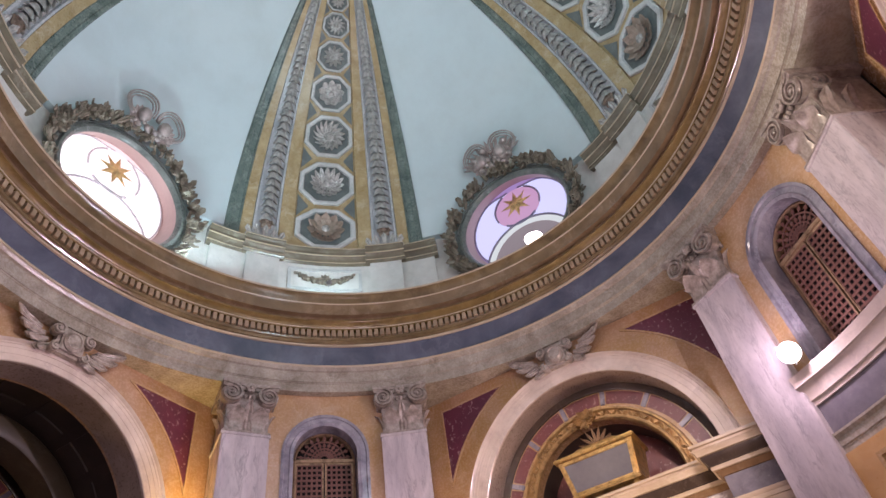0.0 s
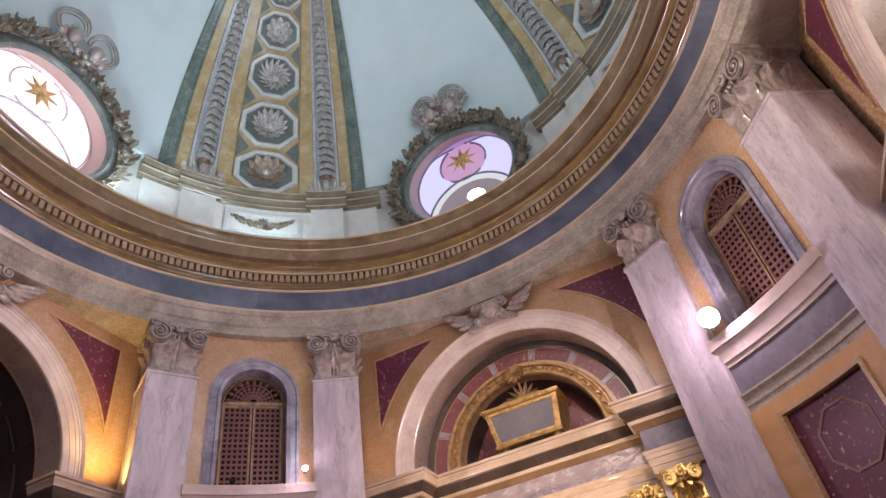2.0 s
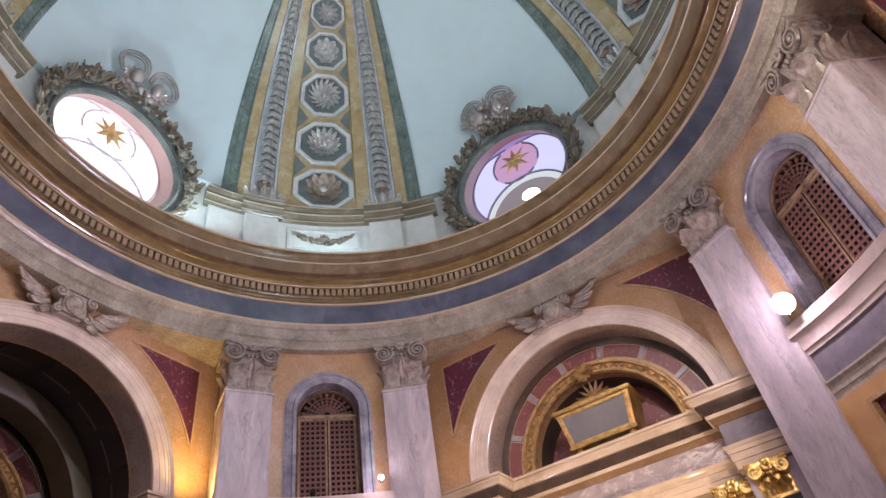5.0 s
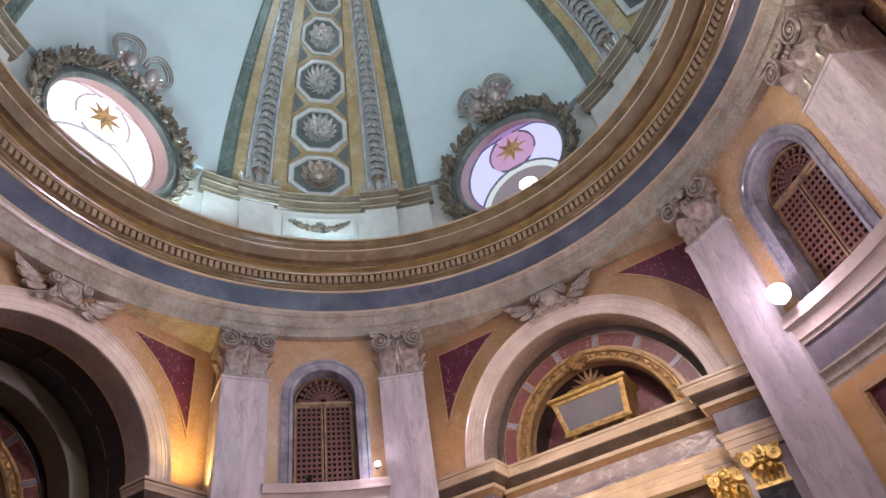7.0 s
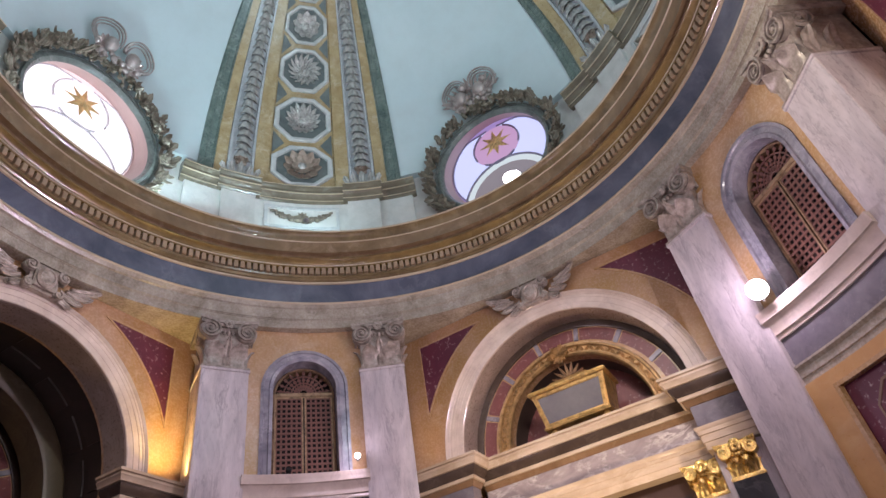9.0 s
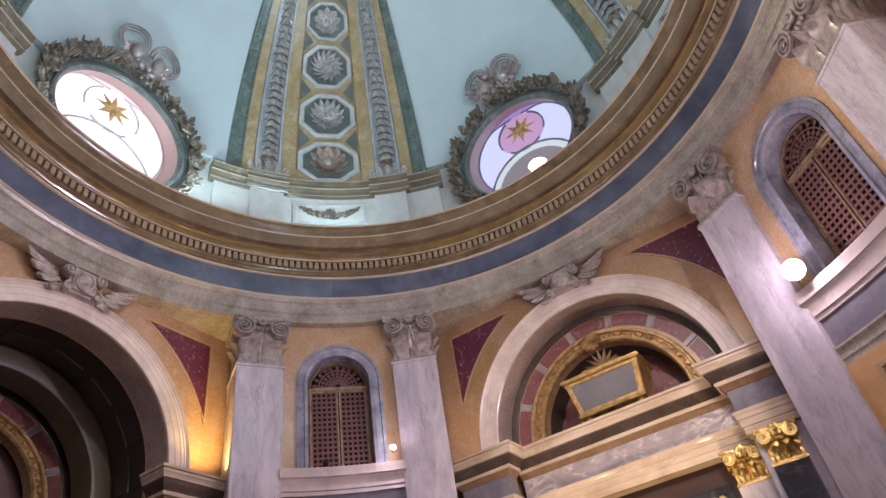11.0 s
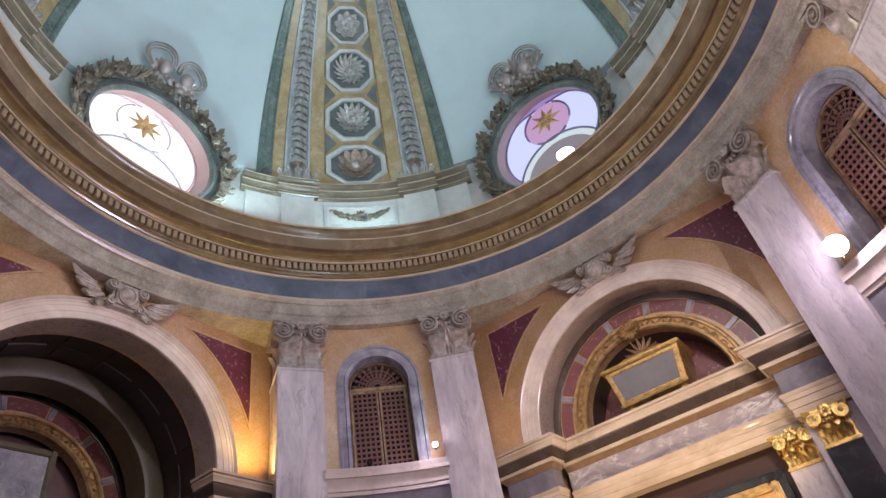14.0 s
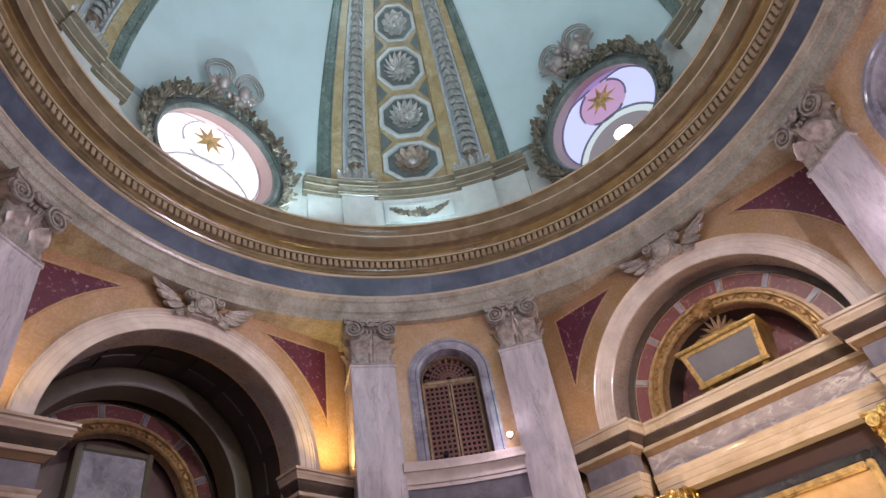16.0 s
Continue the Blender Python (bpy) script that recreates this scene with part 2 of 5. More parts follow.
def paint(name, colour, other=None, scale=0.7, gloss=0.6, bump=0.15, fine=30, metal=0.0):
    mat, nt, bsdf = nodes_of(name)
    co = coords(nt)
    other = other or tuple(v * 0.86 for v in colour)
    c = ramp(nt, [(0.3, other), (0.7, colour)])
    nt.links.new(noise_tex(nt, co, scale, 8, 0.65), c.inputs["Fac"])
    g = ramp(nt, [(0.3, (0.86, 0.85, 0.83)), (0.6, (1, 1, 1))])
    nt.links.new(noise_tex(nt, co, fine * 0.3, 5, 0.7), g.inputs["Fac"])
    nt.links.new(blend(nt, 0.5, c.outputs["Color"], g.outputs["Color"], "MULTIPLY"), bsdf.inputs["Base Color"])
    bsdf.inputs["Roughness"].default_value, bsdf.inputs["Metallic"].default_value = gloss, metal
    relief(nt, bsdf, noise_tex(nt, co, fine, 5, 0.6), bump, 0.006)
    return mat


def flecked(name, colour, other, fleck, gloss=0.35):
    """Porphyry-like stone with pale flecks."""
    mat, nt, bsdf = nodes_of(name)
    co = coords(nt)
    c = ramp(nt, [(0.3, other), (0.7, colour)])
    nt.links.new(noise_tex(nt, co, 1.8, 7, 0.65, 0.4), c.inputs["Fac"])
    f = ramp(nt, [(0.58, (0, 0, 0)), (0.74, (1, 1, 1))])
    nt.links.new(noise_tex(nt, co, 13, 5, 0.62), f.inputs["Fac"])
    nt.links.new(blend(nt, f.outputs["Color"], c.outputs["Color"], fleck), bsdf.inputs["Base Color"])
    bsdf.inputs["Roughness"].default_value = gloss
    relief(nt, bsdf, noise_tex(nt, co, 18, 4, 0.6), 0.1, 0.006)
    return mat


def glow(name, colour, strength):
    mat, nt, bsdf = nodes_of(name)
    bsdf.inputs["Base Color"].default_value = (0.08, 0.08, 0.08, 1)
    bsdf.inputs["Emission Color"].default_value = (*colour, 1)
    bsdf.inputs["Emission Strength"].default_value = strength
    return mat


SHAFT = marble("pale_mauve_marble", (0.70, 0.63, 0.63), (0.42, 0.375, 0.40), (0.25, 0.215, 0.235), 3.0, 0.30, 0.6, (1.2, 1.2, 0.3))
CAPITAL = paint("silvered_grey_cream_stucco", (0.54, 0.465, 0.41), (0.17, 0.14, 0.115), 8.0, 0.3, 0.3, 30, 0.15)
OCHRE = marble("ochre_marbling", (0.62, 0.36, 0.14), (0.50, 0.27, 0.10), (0.68, 0.48, 0.28), 0.9, 0.35, 0.35)
SALMON = marble("salmon_marbling", (0.57, 0.385, 0.25), (0.46, 0.28, 0.11), (0.62, 0.50, 0.40), 1.3, 0.26, 0.4)
PURPLE = flecked("purple_porphyry", (0.16, 0.035, 0.065), (0.10, 0.022, 0.045), (0.55, 0.42, 0.42))
BLUE = marble("slate_blue_marbling", (0.14, 0.155, 0.21), (0.03, 0.04, 0.07), (0.24, 0.25, 0.31), 1.0, 0.42, 0.3)
INLAY = marble("muted_brown_inlay", (0.27, 0.15, 0.10), (0.19, 0.10, 0.07), (0.34, 0.22, 0.16), 2.0, 0.35, 0.3)
STONE = marble("cream_grey_stone", (0.48, 0.43, 0.355), (0.24, 0.205, 0.16), (0.58, 0.53, 0.46), 1.9, 0.27, 0.45)
CORNICE = marble("brown_ochre_stone", (0.25, 0.178, 0.086), (0.105, 0.072, 0.034), (0.37, 0.275, 0.165), 1.6, 0.17, 0.35)
BED_OCHRE = marble("ochre_olive_stone", (0.27, 0.18, 0.065), (0.13, 0.085, 0.03), (0.36, 0.26, 0.13), 1.8, 0.2, 0.35)
CORONA = marble("warm_brown_stone", (0.29, 0.20, 0.112), (0.15, 0.10, 0.052), (0.42, 0.31, 0.22), 1.4, 0.17, 0.4)
FILLET = marble("pale_fillet_stone", (0.60, 0.50, 0.36), (0.48, 0.38, 0.26), (0.66, 0.58, 0.46), 1.6, 0.36, 0.2)
COFFER_PALE = marble("pale_coffer_stone", (0.60, 0.62, 0.60), (0.42, 0.45, 0.44), (0.7, 0.72, 0.7), 2.4, 0.28, 0.3)
ARCHSTONE = marble("pale_arch_marble", (0.72, 0.62, 0.55), (0.52, 0.43, 0.37), (0.40, 0.33, 0.31), 1.6, 0.17, 0.5)
ARCHSOFFIT = marble("brown_grey_marbling", (0.34, 0.265, 0.22), (0.22, 0.165, 0.135), (0.42, 0.35, 0.30), 1.4, 0.3, 0.4)
GREYBLUE = marble("blue_grey_marble", (0.43, 0.41, 0.46), (0.16, 0.155, 0.20), (0.60, 0.58, 0.64), 2.4, 0.2, 0.4)
WHITE = marble("white_marble", (0.72, 0.72, 0.68), (0.55, 0.56, 0.52), (0.42, 0.44, 0.42), 1.3, 0.35, 0.35)
PLASTER = paint("pale_blue_plaster", (0.57, 0.685, 0.695), (0.53, 0.645, 0.66), 0.35, 0.7, 0.02, 3)
RIB_OCHRE = marble("rib_ochre_marbling", (0.48, 0.38, 0.21), (0.32, 0.23, 0.10), (0.60, 0.54, 0.42), 2.4, 0.3, 0.6)
RIB_GREEN = marble("rib_green_marbling", (0.17, 0.22, 0.19), (0.06, 0.095, 0.085), (0.36, 0.41, 0.37), 3.2, 0.3, 0.6)
RIB_GREY = marble("rib_grey_marbling", (0.54, 0.57, 0.58), (0.33, 0.36, 0.38), (0.66, 0.68, 0.68), 2.2, 0.28, 0.5)
COFFER_DARK = marble("coffer_green_grey", (0.15, 0.18, 0.17), (0.09, 0.11, 0.11), (0.24, 0.27, 0.26), 2.4, 0.45, 0.5)
STUCCO = paint("silvered_stucco", (0.66, 0.65, 0.62), (0.27, 0.27, 0.25), 9.0, 0.4, 0.3, 30, 0.35)
FOLIAGE = paint("weathered_silvered_leaves", (0.34, 0.295, 0.225), (0.10, 0.085, 0.062), 7.0, 0.45, 0.4, 30, 0.35)
GOLD = gilt("gilded_wood", (0.62, 0.41, 0.15), 0.36, 0.75)
OLDGILT = gilt("aged_gilt_moulding", (0.50, 0.32, 0.14), 0.42, 0.5)
GOLDLEAF = gilt("bright_gold", (0.86, 0.60, 0.20), 0.25, 0.95, 0.5)
SLATE = marble("grey_mauve_marble", (0.22, 0.20, 0.225), (0.11, 0.10, 0.12), (0.30, 0.28, 0.30), 1.8, 0.22, 0.35)
SOFFIT = marble("brown_soffit_marbling", (0.26, 0.155, 0.085), (0.15, 0.085, 0.045), (0.36, 0.24, 0.15), 1.4, 0.35, 0.3)
BRONZE = gilt("dull_gold_frame", (0.40, 0.27, 0.16), 0.42, 0.4)
DENTIL = marble("tan_stone", (0.42, 0.31, 0.20), (0.32, 0.22, 0.13), (0.5, 0.4, 0.28), 1.5, 0.35, 0.2)
# chapel stone with the chapel's shade put into its colour
CHAPEL_SHADE_STONE = marble("shade_darkened_stone", (0.115, 0.09, 0.05), (0.065, 0.05, 0.03), (0.2, 0.16, 0.11), 1.2, 0.4, 0.3)
# brown made dark enough to pass for shade between mouldings
SHADE_BAND = marble("shade_brown_band", (0.085, 0.06, 0.045), (0.045, 0.032, 0.026), (0.16, 0.12, 0.095), 1.8, 0.2, 0.4)
UNDERBROWN = marble("warm_brown_moulding", (0.26, 0.16, 0.09), (0.16, 0.095, 0.05), (0.34, 0.24, 0.16), 1.8, 0.22, 0.3)
LATTICE = paint("red_brown_lattice", (0.22, 0.10, 0.075), (0.15, 0.065, 0.05), 2.0, 0.5)
# near-black brown that carries the shade of vaults and the niche
SHADE_BROWN = paint("shade_dark_brown", (0.07, 0.05, 0.04), (0.035, 0.026, 0.022), 0.9, 0.6)
REDBROWN = paint("dark_red_brown_wall", (0.05, 0.022, 0.018), (0.03, 0.014, 0.012), 0.9, 0.6)
# black of the spotlight, and of the boxes that imitate unlit rooms
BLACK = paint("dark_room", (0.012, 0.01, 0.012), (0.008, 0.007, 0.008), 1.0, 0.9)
CREAM = paint("cream_vault_plaster", (0.72, 0.62, 0.46), (0.64, 0.54, 0.38), 0.6, 0.6)
FLOOR = marble("floor_marble", (0.17, 0.13, 0.11), (0.11, 0.085, 0.075), (0.25, 0.2, 0.18), 1.0, 0.25, 0.4)
DARKSTONE = marble("black_green_marble", (0.05, 0.055, 0.06), (0.02, 0.022, 0.026), (0.14, 0.14, 0.15), 1.6, 0.15, 0.4)


# ---------------------------------------------------------------- large structure
BAYS, ARCHES = (90, 0, 180, 270), (45, 135, 225, 315)

# floor
bm = bmesh.new()
box(bm, -11, 11, -11, 11, -0.2, 0.0)
solid("floor", bm, FLOOR, "polished marble floor of the rotunda", "floor", kind="structure")

# entablature ring under the dome
entab = thing("entablature", "circular entablature with blue frieze and dentilled cornice", "entablature", kind="structure")
bm = bmesh.new()
revolve(bm, [(6.02, 8.94), (6.02, 9.12), (6.005, 9.13), (6.005, 9.145), (5.985, 9.15), (5.98, 9.37), (5.965, 9.385), (5.94, 9.39), (5.935, 9.405), (5.905, 9.435), (5.90, 9.45), (5.90, 9.49), (6.05, 9.50), (7.3, 9.56), (7.3, 8.94)])
part("architrave", bm, STONE, entab, "cream stone architrave with stepped fasciae")
bm = bmesh.new()
revolve(bm, [(6.16, 8.942), (7.25, 8.942), (7.25, 8.952), (6.16, 8.952)])
part("soffit", bm, SOFFIT, entab, "brown marbled soffit beyond the architrave")
bm = bmesh.new()
revolve(bm, [(5.945, 9.49), (5.925, 9.58), (5.895, 9.70), (5.862, 9.82), (5.835, 9.93), (6.9, 9.93), (6.9, 9.49)])
part("frieze", bm, BLUE, entab, "slate blue marbled frieze")
bm = bmesh.new()
revolve(bm, [(5.97, 9.915), (5.83, 9.922), (5.825, 9.965), (5.785, 9.98), (5.765, 10.01), (5.77, 10.03), (5.745, 10.05), (5.735, 10.09), (5.80, 10.095), (5.80, 10.28), (6.9, 10.28), (6.9, 9.915)])
part("bed_moulding", bm, CORNICE, entab, "brown moulding under the dentils")
bm = bmesh.new()
revolve(bm, [(5.82, 10.27), (5.70, 10.272), (5.695, 10.30), (5.715, 10.31), (5.70, 10.35), (5.665, 10.40), (5.62, 10.43), (5.60, 10.435), (5.60, 10.46), (6.9, 10.47), (6.9, 10.27)])
part("ovolo", bm, BED_OCHRE, entab, "ochre marbled ovolo above the dentils")
bm = bmesh.new()
revolve(bm, [(5.66, 10.455), (5.655, 10.545), (5.64, 10.56), (5.545, 10.562), (5.545, 10.548), (5.525, 10.548), (5.525, 10.80), (5.515, 10.82), (6.9, 10.83), (6.9, 10.455)])
part("corona", bm, CORONA, entab, "warm brown face of the cornice")
bm = bmesh.new()
revolve(bm, [(5.53, 10.815), (5.50, 10.84), (5.49, 10.87), (5.485, 10.93), (5.455, 10.99), (5.42, 11.02), (5.42, 11.08), (5.46, 11.10), (6.9, 11.12), (6.9, 10.815)])
part("cymatium", bm, CORNICE, entab, "brown ochre crown moulding of the cornice")
for prof in ([(5.425, 11.035), (5.405, 11.05), (5.405, 11.075), (5.44, 11.105), (5.5, 11.105), (5.5, 11.035)], [(5.53, 10.815), (5.502, 10.82), (5.495, 10.835), (5.51, 10.85), (5.55, 10.85)], [(5.75, 10.30), (5.69, 10.305), (5.685, 10.322), (5.72, 10.335), (5.76, 10.335)], [(5.97, 9.912), (5.80, 9.917), (5.792, 9.94), (5.805, 9.965), (5.85, 9.968)], [(5.93, 9.45), (5.888, 9.455), (5.882, 9.475), (5.892, 9.50), (6.05, 9.502), (6.05, 9.45)]):
    bm = bmesh.new()
    revolve(bm, prof)
    part("fillet", bm, FILLET, entab, "thin pale moulded fillet")
bm = bmesh.new()
box(bm, -0.042, 0.042, 5.695, 5.81, 10.105, 10.268, 0.006)
dentil = finish(bm, DENTIL)
N_DENTIL = 280
for i in range(N_DENTIL):
    part("dentil", dentil, STONE, entab, m=turn(360 * i / N_DENTIL))

# dome shell and the attic under it
bm = bmesh.new()
prof = [(DOME_R * math.cos(radians(a)), DOME_Z + DOME_R * math.sin(radians(a))) for a in np.linspace(4, 83, 48)]
out = [((DOME_R + 0.35) * math.cos(radians(a)), DOME_Z + (DOME_R + 0.35) * math.sin(radians(a))) for a in np.linspace(83, 4, 48)]
revolve(bm, prof + out, seg=160)
dome_shell = solid("ceiling", bm, PLASTER, "smooth pale blue plaster dome", "dome", kind="structure")
cut = bmesh.new()
for az in ARCHES:
    # the opening climbs outwards, so the cutter is sheared along its axis
    slope = Matrix(((1, 0, 0, 0), (0, 1, 0, 0), (0, OC_SLOPE, 1, 12.81 - 6.14 * OC_SLOPE), (0, 0, 0, 1)))
    lathe(cut, [(1.46, 5.6), (1.46, 8.0)], 64, turn(az) @ slope @ Matrix.Rotation(radians(-90), 4, "X"))
cutter = new("cutter", finish(cut, PLASTER))
mod = dome_shell.modifiers.new("oculi", "BOOLEAN")
mod.operation, mod.object, mod.solver = "DIFFERENCE", cutter, "EXACT"
attic_bm = bmesh.new()
revolve(attic_bm, [(6.5, 11.08), (6.5, 13.5), (6.85, 13.5), (6.85, 11.08)], seg=160)
attic = solid("wall_attic", attic_bm, WHITE, "pale marble attic wall under the dome", "wall", kind="structure")
mod = attic.modifiers.new("oculi", "BOOLEAN")
mod.operation, mod.object, mod.solver = "DIFFERENCE", cutter, "EXACT"
bpy.context.view_layer.update()
deps = bpy.context.evaluated_depsgraph_get()
for ob in (dome_shell, attic):
    done = bpy.data.meshes.new_from_object(ob.evaluated_get(deps))
    ob.modifiers.clear()
    ob.data = done
bpy.data.objects.remove(cutter)

# lantern ring at the crown and its closing vault
bm = bmesh.new()
revolve(bm, [(0.95, 19.28), (0.95, 20.4), (1.15, 20.4), (1.15, 19.3), (1.1, 19.2), (1.0, 19.2)], seg=64)
solid("lantern", bm, COFFER_DARK, "dark ring of the lantern at the crown", "lantern", kind="structure")
bm = bmesh.new()
revolve(bm, [(0.02, 20.5), (1.0, 20.38), (1.2, 20.38), (1.2, 20.6), (0.02, 20.6)], seg=48)
solid("ceiling_lantern", bm, PLASTER, "plaster cap closing the lantern", "ceiling", kind="structure")


# bay walls with a window
def bay_wall(az, n):
    bm = bmesh.new()
    arched_wall(bm, -1.75, 1.75, 0.0, 8.97, 0.60, 7.66, 5.93, 6.18, 0.55, True)
    return solid("wall_bay_%d" % n, bm, SALMON, "salmon and ochre marbled wall round the lattice window", "wall", turn(az), "structure")


# flat wall round each great arch
ARCHWALL = marble("salmon_ochre_marbling", (0.52, 0.33, 0.22), (0.42, 0.25, 0.10), (0.60, 0.46, 0.34), 1.1, 0.26, 0.35)


def arch_wall(az, n):
    bm = bmesh.new()
    arched_wall(bm, -3.35, 3.35, 0.0, 8.97, ARCH_RI, ARCH_Z, -1.0, ARCH_D, 0.55)
    return solid("wall_arch_%d" % n, bm, ARCHWALL, "salmon marbled wall round the great arch", "wall", turn(az), "structure")


for n, az in enumerate(BAYS):
    bay_wall(az, n + 1)
for n, az in enumerate(ARCHES):
    arch_wall(az, n + 1)

# outer drum that closes the building off
bm = bmesh.new()
revolve(bm, [(11.2, -0.2), (11.2, 9.0), (11.6, 9.0), (11.6, -0.2)], seg=96)
solid("wall_outer", bm, CREAM, "plain plaster wall that closes the chapels", "wall", kind="structure")
bm = bmesh.new()
revolve(bm, [(6.9, 9.0), (11.6, 9.0), (11.6, 9.2), (6.9, 9.2)], seg=96)
solid("ceiling_outer", bm, SHADE_BROWN, "dark ceiling over the chapels", "ceiling", kind="structure")


# ---------------------------------------------------------------- pilasters
def spiral(bm, cx, cz, y, r, hand, depth=0.10, turns=2.3, wire=0.03):
    """One volute: a raised spiral band in the plane y, with its eye and a drum behind."""
    n = int(turns * 18)
    rows = []
    for i in range(n + 1):
        a = radians(90) + hand * 2 * math.pi * turns * i / n
        rr = r * (1 - 0.82 * i / n)
        w = wire * (1 - 0.45 * i / n)
        rows.append([(cx + (rr + w * u) * math.cos(a), y + w * v, cz + (rr + w * u) * math.sin(a)) for u, v in ((1, 0.6), (0.6, -0.9), (-0.6, -0.9), (-1, 0.6))])
    grid(bm, rows)
    lathe(bm, [(r * 0.98, 0.0), (r * 0.98, depth)], 20, Matrix.Translation((cx, y + 0.035 + depth, cz)) @ Matrix.Rotation(radians(90), 4, "X"))
    lathe(bm, [(0.035, 0.0), (0.03, 0.035), (0.01, 0.045)], 10, Matrix.Translation((cx, y + 0.02, cz)) @ Matrix.Rotation(radians(90), 4, "X"))


def leaf(bm, m, length, width, curl=0.5, rows=5, lobes=3):
    """A curled acanthus-like leaf growing along local z, its face to local -y, with a mid rib and a lobed edge."""
    pts = []
    for i in range(rows + 1):
        t = i / rows
        w = width * (0.55 + 0.75 * t) * math.sqrt(max(1 - t ** 3, 0.02)) * (1 + 0.16 * math.sin(t * lobes * 2 * math.pi))
        z = length * (t - 0.18 * t ** 3 * curl)
        y = -curl * length * 0.55 * t ** 2.4
        pts.append([(-w / 2, y + 0.012, z), (-w / 4, y - 0.008, z), (0, y + 0.008, z + 0.01), (w / 4, y - 0.008, z), (w / 2, y + 0.012, z)])
    front = grid(bm, pts)
    back = grid(bm, [[(x * 0.9, y + 0.03, z) for x, y, z in row] for row in pts])
    vs = [v for row in front + back for v in row]
    for a, b in zip((front[-1], [r[0] for r in front], [r[-1] for r in front]), (back[-1], [r[0] for r in back], [r[-1] for r in back])):
        for i in range(len(a) - 1):
            bm.faces.new((a[i], a[i + 1], b[i + 1], b[i]))
    bmesh.ops.transform(bm, matrix=m, verts=vs)


def capital_parts(parent, half, depth, height, mat):
    """A composite capital: bell, curled leaves, egg band, volutes, curved abacus and a flower; front at y = 0."""
    bm = bmesh.new()
    box(bm, -half * 0.93, half * 0.93, 0.02, depth, 0.0, height * 0.9, 0.012)
    box(bm, -half * 1.03, half * 1.03, -0.03, depth, -0.02, 0.035, 0.012)
    part("bell", bm, mat, parent)
    bm = bmesh.new()
    n = 12
    front = [(-half * 1.22 + 2.44 * half * i / n, -0.13 + 0.10 * math.sin(math.pi * i / n)) for i in range(n + 1)]
    for z0, z1, grow in ((height * 0.86, height * 0.93, 0.0), (height * 0.93, height, 0.025)):
        low = [(x * (1 + grow), y - grow, z0) for x, y in front] + [(half * 1.22, depth, z0), (-half * 1.22, depth, z0)]
        high = [(x, y, z1) for x, y, _ in low]
        a, b = grid(bm, [low, high], closed_u=True)
        cap(bm, a)
        cap(bm, b)
    part("abacus", bm, mat, parent)
    vr = height * 0.195
    for sx in (-1, 1):
        bm = bmesh.new()
        spiral(bm, sx * half * 0.80, height * 0.745, -0.10, vr, sx, 0.16)
        part("volute", bm, mat, parent)
        bm = bmesh.new()
        spiral(bm, 0, 0, 0, vr, -sx, 0.12)
        bmesh.ops.transform(bm, matrix=Matrix.Translation((sx * half * 1.12, 0.20, height * 0.745)) @ Matrix.Rotation(radians(90 * sx), 4, "Z"), verts=bm.verts)
        part("volute", bm, mat, parent)
    for x, w, h, out in ((0.0, 0.30, 0.58, 0.01), (-half * 0.48, 0.52, 0.46, 0.0), (half * 0.48, 0.52, 0.46, 0.0)):
        bm = bmesh.new()
        leaf(bm, Matrix.Translation((x, out, 0.03)), height * h, half * w * 1.6, 0.75, 8, 2)
        part("acanthus_leaf", bm, mat, parent)
    for sx in (-1, 1):
        for yy in (0.16, 0.48):
            if yy < depth:
                bm = bmesh.new()
                leaf(bm, Matrix.Translation((sx * half * 0.92, yy, 0.03)) @ Matrix.Rotation(radians(90 * sx), 4, "Z"), height * 0.5, 0.26, 0.55)
                part("acanthus_leaf", bm, mat, parent)
    for i in range(7):
        x = half * 0.55 * (i / 3 - 1)
        bm = bmesh.new()
        lathe(bm, [(0.012, -0.05), (0.034, -0.02), (0.04, 0.0), (0.034, 0.03), (0.015, 0.05)], 8, Matrix.Translation((x, -0.015, height * 0.77 - 0.04 * (1 - (x / half / 0.55) ** 2))))
        part("egg", bm, mat, parent)
    bm = bmesh.new()
    for i in range(6):
        a = 2 * math.pi * i / 6
        lathe(bm, [(0.015, -0.02), (0.05, 0.0), (0.04, 0.03), (0.01, 0.04)], 8, Matrix.Translation((0.06 * math.cos(a), -0.06, height * 0.9 + 0.06 * math.sin(a))) @ Matrix.Rotation(radians(90), 4, "X"))
    lathe(bm, [(0.045, 0.0), (0.04, 0.04), (0.015, 0.06)], 8, Matrix.Translation((0, -0.07, height * 0.9)) @ Matrix.Rotation(radians(90), 4, "X"))
    part("flower", bm, mat, parent)


PIL_W, PIL_TOP, PIL_DEPTH = 0.43, 7.93, 0.95


